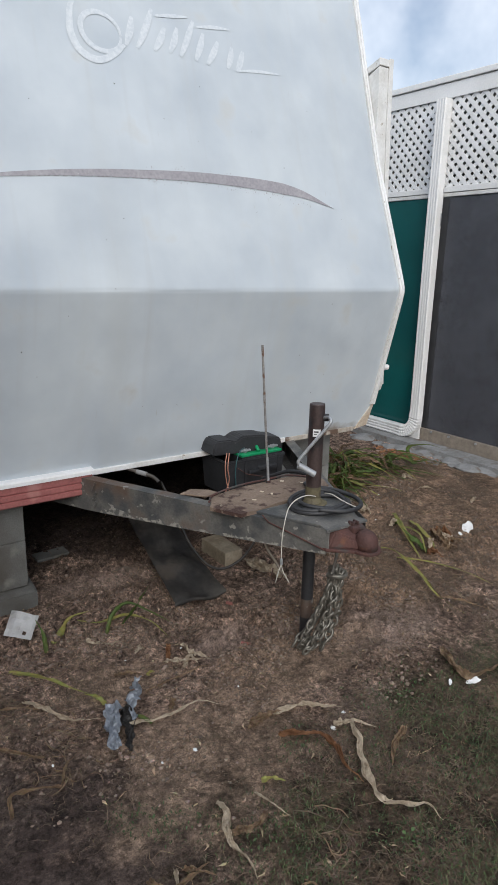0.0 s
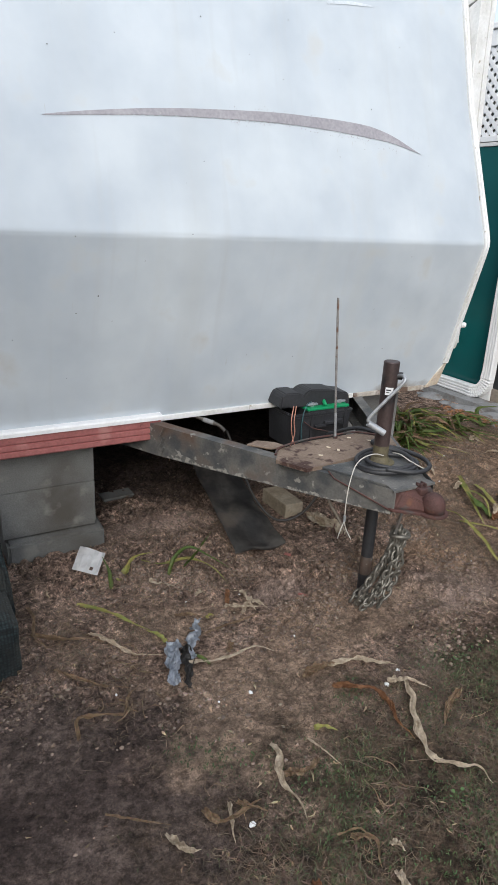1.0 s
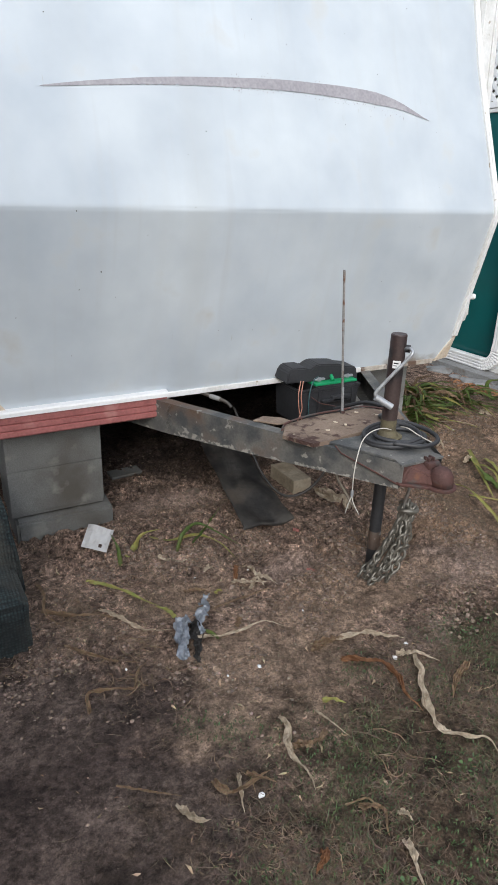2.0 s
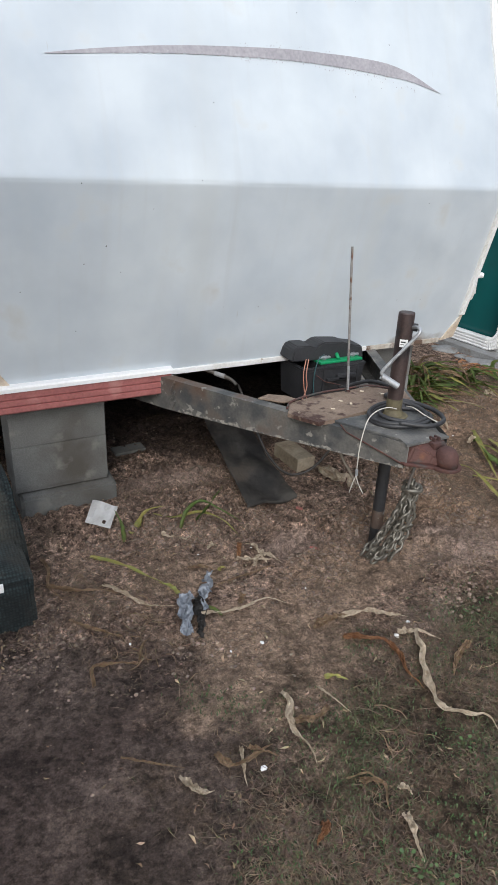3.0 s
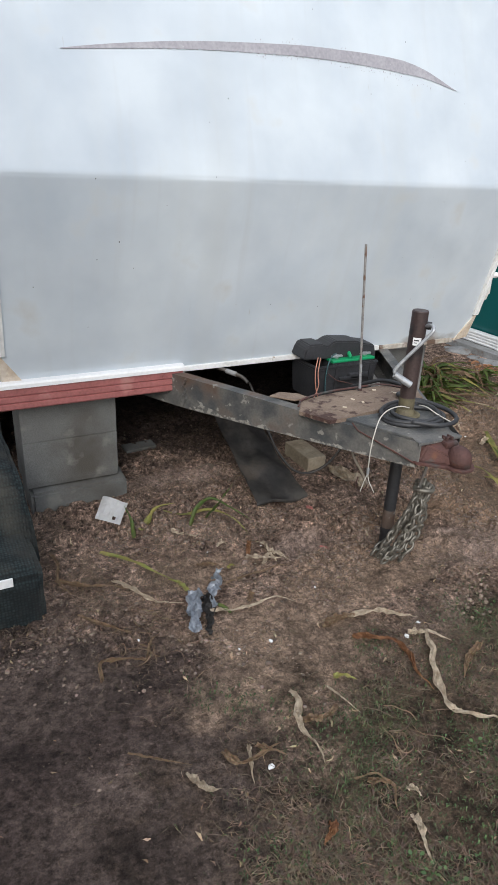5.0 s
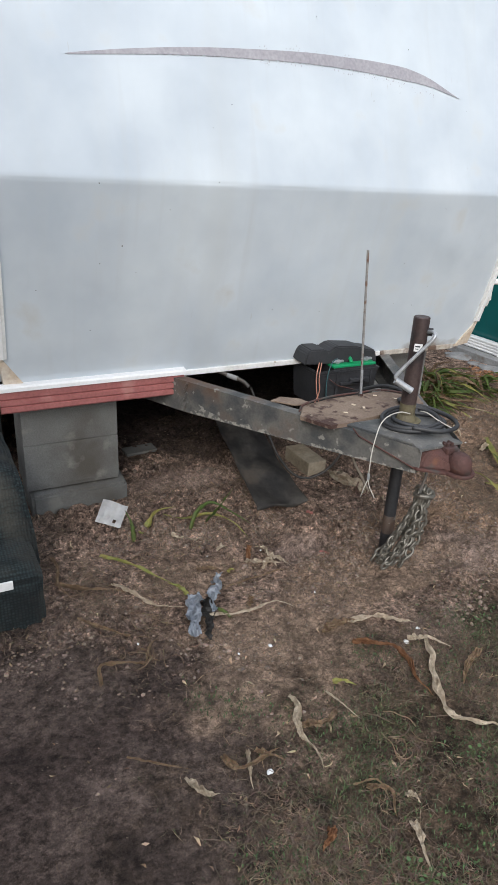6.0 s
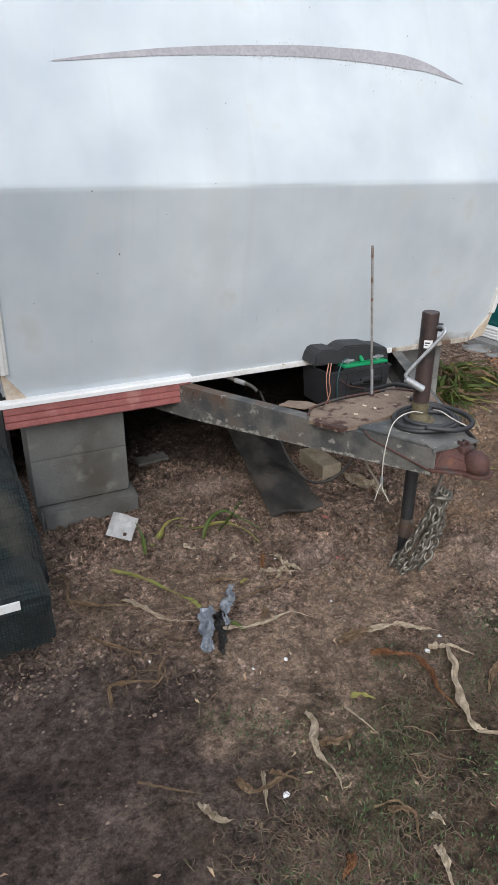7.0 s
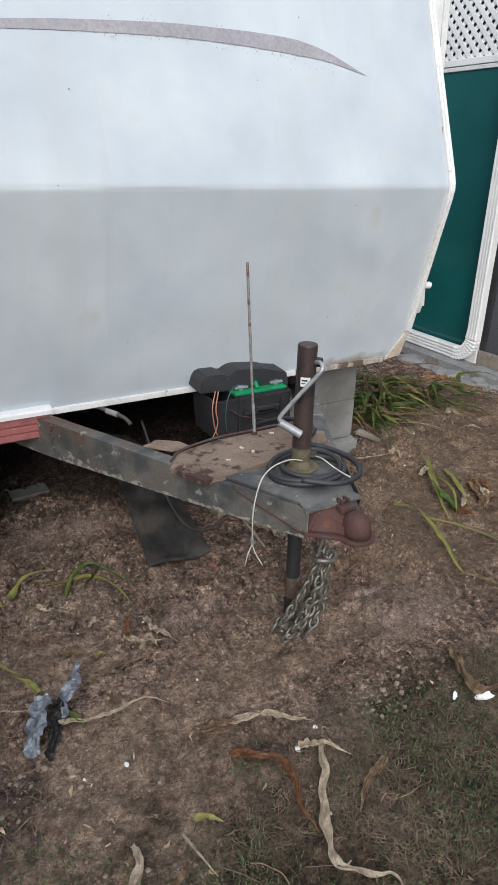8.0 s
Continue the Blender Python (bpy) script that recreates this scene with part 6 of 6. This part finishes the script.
def lily_clump():
    """Strap-leaved plants flopping beside the pier and the slab."""
    roots = [(1.36, 0.55), (1.46, 0.44), (1.60, 0.62), (1.75, 0.66), (1.48, 0.82), (1.9, 0.85), (2.05, 0.60)]
    for rx, ry in roots:
        plant = thing("strap_leaf_plant", "flopped green strap-leaf plant with yellowing leaves", "plant", "strap-leaf plants by the slab")
        for k in range(26):
            a = random.uniform(0, 2 * math.pi) if k % 2 else random.uniform(-2.2, -0.1)
            reach, high = random.uniform(0.20, 0.50), random.uniform(0.02, 0.11)
            c, s = math.cos(a), math.sin(a)
            x0, y0 = rx + random.uniform(-0.05, 0.05), ry + random.uniform(-0.05, 0.05)
            pts = [(x0, y0, 0.0), (x0 + c * reach * 0.3, y0 + s * reach * 0.3, high), (x0 + c * reach * 0.65, y0 + s * reach * 0.65, high * 0.9), (x0 + c * reach, y0 + s * reach, random.uniform(0.0, 0.05))]
            if min(p[0] for p in pts) < 1.24 and max(p[1] for p in pts) > 0.1:
                continue
            if max(p[0] for p in pts) > 2.62:
                continue
            ob = ribbon("leaf", pts, random.uniform(0.009, 0.016), random.choice((LEAF_GREEN, LEAF_GREEN, LEAF_GREEN, LEAF_YELLOW, LEAF_DRY)), "", curl=0.5)
            del ob["category"]
            ob.parent = plant
    for pts in ([(2.32, 0.50, 0.0), (2.40, 0.62, 0.09), (2.55, 0.55, 0.12), (2.62, 0.45, 0.10)], [(2.30, 0.48, 0.0), (2.38, 0.42, 0.04), (2.50, 0.33, 0.03)], [(1.75, 0.45, 0.05), (1.95, 0.36, 0.05), (2.15, 0.25, 0.02), (2.25, 0.12, 0.0)]):
        ribbon("green_leaf", pts, 0.018, LEAF_GREEN, "long green strap leaf on brown earth near the slab", group="loose green leaves by the slab")


lily_clump()


def tangles():
    """Curls of dead roots and stalks."""
    for cx, cy, spread, count in ((-0.88, -0.86, 0.085, 26), (-1.02, -0.62, 0.06, 14), (-0.98, -0.98, 0.07, 12), (0.62, -0.72, 0.10, 18), (1.12, -0.86, 0.10, 14), (0.28, -0.82, 0.05, 10), (-0.42, -1.62, 0.08, 12), (-0.78, -0.50, 0.05, 10), (1.55, -0.35, 0.12, 16)):
        heap = thing("root_tangle", "loose tangle of dry brown stalks on the earth", "dry stalks", "tangles of dry stalks")
        for _ in range(count):
            x, y, a = cx + random.gauss(0, spread * 0.6), cy + random.gauss(0, spread * 0.6), random.uniform(0, 6.28)
            turn, pts = random.uniform(-1.3, 1.3), []
            for k in range(5):
                pts.append((x, y, ground_z(x, y) + 0.004 + 0.016 * math.sin(math.pi * k / 4) * random.random()))
                x, y, a = x + math.cos(a) * spread * 0.32, y + math.sin(a) * spread * 0.32, a + turn * random.uniform(0.4, 1)
            part("stalk", sweep(smooth_line(pts, 4), random.uniform(0.0007, 0.0017), 5), random.choice((STRAW, CHAFF, CHAFF)), heap)


# ---- rubble along the slab edge ----
def rubble():
    for k in range(22):
        y = -0.45 + 1.9 * k / 21 + random.uniform(-0.04, 0.04)
        x = 2.68 + random.uniform(-0.10, 0.04)
        bm = bmesh.new()
        bmesh.ops.create_icosphere(bm, subdivisions=2, radius=1)
        r = random.uniform(0.04, 0.11)
        off = Vector((k * 3.1, 0, 0))
        for v in bm.verts:
            v.co *= r * (1 + 0.35 * noise.noise(v.co * 1.3 + off))
            v.co.z *= 0.32
        ob = part("concrete_lump", bm, SLAB)
        ob.location = (x, y, ground_z(x, y) - 0.002)
        tagged(ob, "broken grey concrete lump at the slab edge", "rubble", "lumps along the slab")


rubble()


# ---- ground cover ----
def blades(name, count, spot, length, width, mat, flat, label):
    """Many fine blades in one mesh: each a bent tapered strip of two faces and a tip."""
    verts, faces = [], []
    made = 0
    for _ in range(count * 12):
        if made >= count:
            break
        x, y = random.uniform(-2.0, 2.6), random.uniform(-2.3, 0.9)
        if random.random() > spot(x, y):
            continue
        made += 1
        a = random.uniform(0, 2 * math.pi)
        ln, w = random.uniform(*length), random.uniform(*width)
        c, s = math.cos(a), math.sin(a)
        z = ground_z(x, y) + 0.001
        bend = random.uniform(-0.6, 0.6)
        high = ln * (random.uniform(0.02, 0.12) if flat else random.uniform(0.3, 0.8))
        px, py = -s * w, c * w
        b = len(verts)
        mx, my = x + c * ln * 0.5, y + s * ln * 0.5
        ex, ey = x + math.cos(a + bend) * ln * (1 if flat else 0.7), y + math.sin(a + bend) * ln * (1 if flat else 0.7)
        zm, ze = max(z, ground_z(mx, my)) + high * 0.8 + 0.002, ground_z(ex, ey) + (0.003 if flat else high)
        bx, by = (px * 0.3, py * 0.3)
        verts += [(x - bx, y - by, z), (x + bx, y + by, z), (mx + px, my + py, zm), (mx - px, my - py, zm), (ex, ey, ze)]
        faces += [(b, b + 1, b + 2, b + 3), (b + 3, b + 2, b + 4)]
    ob = raw(name, verts, faces, mat)
    return tagged(ob, label, name.replace("_", " "), kind="stuff")


def patchy(x, y, scale, seed):
    return max(0.0, min(1.0, 0.5 + 1.6 * noise.noise((x * scale, y * scale, seed))))


def on_turf(x, y):
    edge = (-1.25 - y) / 0.35 + 0.5 * noise.noise((x * 3, y * 3, 8)) + min(0.3, (x + 0.2) * 0.5)
    clear = min(1, max(0, (x + 1.15 + 0.3 * noise.noise((y * 2, x, 1))) / 0.3))
    return max(0.0, min(1.0, edge)) * clear


def on_straw(x, y):
    right = max(0.0, min(1.0, (x - 0.35) / 0.5)) * (0.3 if y > 0.1 else 0.6)
    left = 0.7 * math.exp(-(((x + 0.95) / 0.22) ** 2 + ((y + 0.75) / 0.28) ** 2))
    return max(0.9 * on_turf(x, y), right, left, 0.16 if x > -1.0 or y > -0.8 else 0.004) * patchy(x, y, 4, 5)


def under_van(x, y):
    return y > 0.15 and abs(x) < 1.2


def on_bare(x, y):
    if under_van(x, y):
        return 0.12
    sandy = math.exp(-(((x + 0.62) / 0.35) ** 2 + ((y + 1.25) / 0.3) ** 2))
    dust = max(0.0, min(1.0, (-0.75 - x) / 0.15)) * max(0.0, min(1.0, (-0.78 - y) / 0.2))
    return (1 - 0.75 * sandy) * (1 - 0.97 * dust) * (1 - min(1.0, 1.6 * on_turf(x, y))) * max(0.05, min(1.0, (y + 1.55) / 0.4)) * patchy(x, y, 3.5, 2)


GRASS = material("short_grass", (0.042, 0.074, 0.024), (0.08, 0.10, 0.036), 12, 0.6, bump=0, random_tint=0.5)
WEED = material("weed_leaf", (0.042, 0.082, 0.026), (0.06, 0.088, 0.034), 30, 0.7, bump=0, random_tint=0.45)
STRAW = material("dry_grass", (0.185, 0.133, 0.092), (0.06, 0.042, 0.031), 20, 0.9, bump=0, random_tint=0.5)
CLOD = material("soil_crumb", (0.135, 0.098, 0.078), (0.255, 0.19, 0.15), 6, 0.95, bump=0.8, fine=160, random_tint=0.42)
LITTER = material("leaf_litter", (0.40, 0.30, 0.20), (0.22, 0.15, 0.095), 30, 0.9, bump=0.4, random_tint=0.4)
CHAFF = material("leaf_chaff", (0.22, 0.15, 0.095), (0.09, 0.056, 0.036), 20, 0.9, bump=0, random_tint=0.55)

blades("green_turf", 30000, lambda x, y: on_turf(x, y) * (0.06 + 0.94 * patchy(x, y, 3.4, 11) ** 3), (0.008, 0.024), (0.0006, 0.0013), GRASS, False, "thin patches of short green grass on earth")
CLOVER = [(-0.3, -1.31, 0.07), (-0.60, -1.52, 0.09), (0.13, -1.32, 0.12), (-0.63, -1.94, 0.08), (-0.92, -1.77, 0.07), (-0.5, -1.93, 0.1), (-0.13, -1.47, 0.09), (-0.55, -1.71, 0.09), (-0.274, -1.763, 0.12), (-0.693, -1.387, 0.05), (-0.89, -1.26, 0.05), (-0.81, -1.33, 0.06), (0.3, -1.45, 0.14), (0.55, -1.6, 0.14), (0.05, -1.65, 0.12)]


def on_clover(x, y):
    return max(math.exp(-((x - a) ** 2 + (y - b) ** 2) / (r * r)) for a, b, r in CLOVER)


blades("small_weeds", 15000, on_clover, (0.005, 0.014), (0.0010, 0.0028), WEED, False, "small dark green weed leaves in the turf")
blades("dry_grass", 84000, on_straw, (0.02, 0.07), (0.0004, 0.0011), STRAW, True, "matted dry grass and roots on the earth")
blades("leaf_chaff", 15000, lambda x, y: 0.5 * on_bare(x, y) + 0.3 * on_straw(x, y), (0.006, 0.020), (0.0010, 0.0032), CHAFF, True, "small brown leaf fragments strewn on the earth")
blades("leaf_litter", 620, lambda x, y: 0.02 if under_van(x, y) or x < -1.15 or (x < -0.75 and y < -0.85) else 0.25 + 0.5 * on_bare(x, y), (0.014, 0.04), (0.002, 0.005), LITTER, True, "torn tan leaf pieces scattered on the earth")
blades("long_straw", 300, lambda x, y: max(on_straw(x, y), 0.35 if x > -0.95 and not under_van(x, y) else 0.02), (0.06, 0.13), (0.0006, 0.0012), LEAF_DRY, True, "loose long straws on the earth")


def crumbs(count):
    ball = bmesh.new()
    bmesh.ops.create_icosphere(ball, subdivisions=1, radius=1)
    bv = np.array([v.co[:] for v in ball.verts])
    bf = np.array([[v.index for v in f.verts] for f in ball.faces])
    ball.free()
    verts, faces, made = [], [], 0
    while made < count:
        x, y = random.uniform(-1.9, 2.4), random.uniform(-2.0, 0.9)
        if random.random() > on_bare(x, y):
            continue
        r = (0.0017 + 0.006 * random.random() ** 5) * (0.6 + 0.8 * patchy(x, y, 2.3, 12.0))
        v = bv * (1 + 0.3 * np.random.uniform(-1, 1, (len(bv), 1))) * r * np.array([1, random.uniform(0.7, 1.1), random.uniform(0.45, 0.8)])
        faces.append(bf + made * len(bv))
        verts.append(v + np.array([x, y, ground_z(x, y) + 0.05 * r]))
        made += 1
    big = 0
    while big < 1700:
        x, y = random.uniform(-1.3, 1.2), random.uniform(-1.1, 0.35)
        if random.random() > on_bare(x, y) * max(0.0, 1.5 * patchy(x, y, 5.0, 33) - 0.4):
            continue
        r = 0.0035 + 0.0075 * random.random() ** 4
        v = bv * (1 + 0.38 * np.random.uniform(-1, 1, (len(bv), 1))) * r * np.array([1, random.uniform(0.55, 1.3), random.uniform(0.35, 0.7)])
        faces.append(bf + (made + big) * len(bv))
        verts.append(v + np.array([x, y, ground_z(x, y) - 0.1 * r]))
        big += 1
    ob = raw("soil_crumbs", np.concatenate(verts).tolist(), [tuple(f) for f in np.concatenate(faces).tolist()], CLOD)
    tagged(ob, "crumbly lumps of dark soil on the earth", "soil", kind="stuff")


crumbs(66000)
tangles()


def broadleaf_weeds():
    """Small rosettes of rounded leaves on short stalks."""
    for x, y, count in ((-0.63, -1.945, 5), (-0.612, -1.985, 4), (-0.654, -1.91, 3), (-0.30, -1.74, 4), (0.14, -1.34, 4)):
        plant = thing("broadleaf_weed", "small weed with rounded dark green leaves in turf", "weed", "broadleaf weeds in the turf")
        for k in range(count):
            a, reach = 6.283 * k / count + random.uniform(-0.5, 0.5), random.uniform(0.012, 0.030)
            cx, cy, r = x + reach * math.cos(a), y + reach * math.sin(a), random.uniform(0.0035, 0.0065)
            top = ground_z(cx, cy) + random.uniform(0.012, 0.024)
            bm = bmesh.new()
            mid = bm.verts.new((cx, cy, top))
            rim = [bm.verts.new((cx + r * (1 + 0.15 * math.cos(2 * t)) * math.cos(t + a), cy + r * 0.9 * math.sin(t + a), top + 0.25 * r * math.cos(t) + 0.15 * r)) for t in np.linspace(0, 6.283, 10, endpoint=False)]
            for i in range(10):
                bm.faces.new((mid, rim[i], rim[(i + 1) % 10]))
            leaf = part("leaf", bm, WEED, plant, smooth=True)
            part("leaf_stalk", sweep([(x, y, ground_z(x, y) - 0.002), ((x + cx) / 2, (y + cy) / 2, top * 0.8 + 0.2 * ground_z(x, y)), (cx, cy, top - 0.0005)], 0.0006, 5), WEED, leaf)


def slab_edge_litter():
    """Bark flakes and pale pebbles along the broken slab edge."""
    blades_at = lambda cx, cy, rx, ry: (cx + random.gauss(0, rx), cy + random.gauss(0, ry))
    for name, count, cx, cy, rx, ry, mat, size, label in (
            ("bark_flakes", 150, 2.50, 0.78, 0.08, 0.13, LEAF_ORANGE, (0.008, 0.026), "orange-brown bark flakes beside the slab"),
            ("pale_pebbles", 130, 2.56, 0.50, 0.07, 0.06, SLAB, (0.005, 0.012), "pale pebbles beside the slab")):
        verts, faces = [], []
        for _ in range(count):
            x, y = blades_at(cx, cy, rx, ry)
            r, a, b = random.uniform(*size), random.uniform(0, 6.28), len(verts)
            z = ground_z(x, y) + 0.004
            squash = 0.35 if mat is LEAF_ORANGE else 0.8
            for k in range(5):
                t = a + 1.2566 * k
                verts.append((x + r * math.cos(t) * random.uniform(0.7, 1.1), y + squash * r * math.sin(t), z + random.uniform(-0.3, 0.3) * r))
            verts += [(x, y, z + 0.5 * r), (x, y, z - 0.5 * r)]
            for k in range(5):
                faces += [(b + k, b + (k + 1) % 5, b + 5), (b + (k + 1) % 5, b + k, b + 6)]
        tagged(raw(name, verts, faces, mat), label, name.replace("_", " "), kind="stuff")


broadleaf_weeds()
slab_edge_litter()
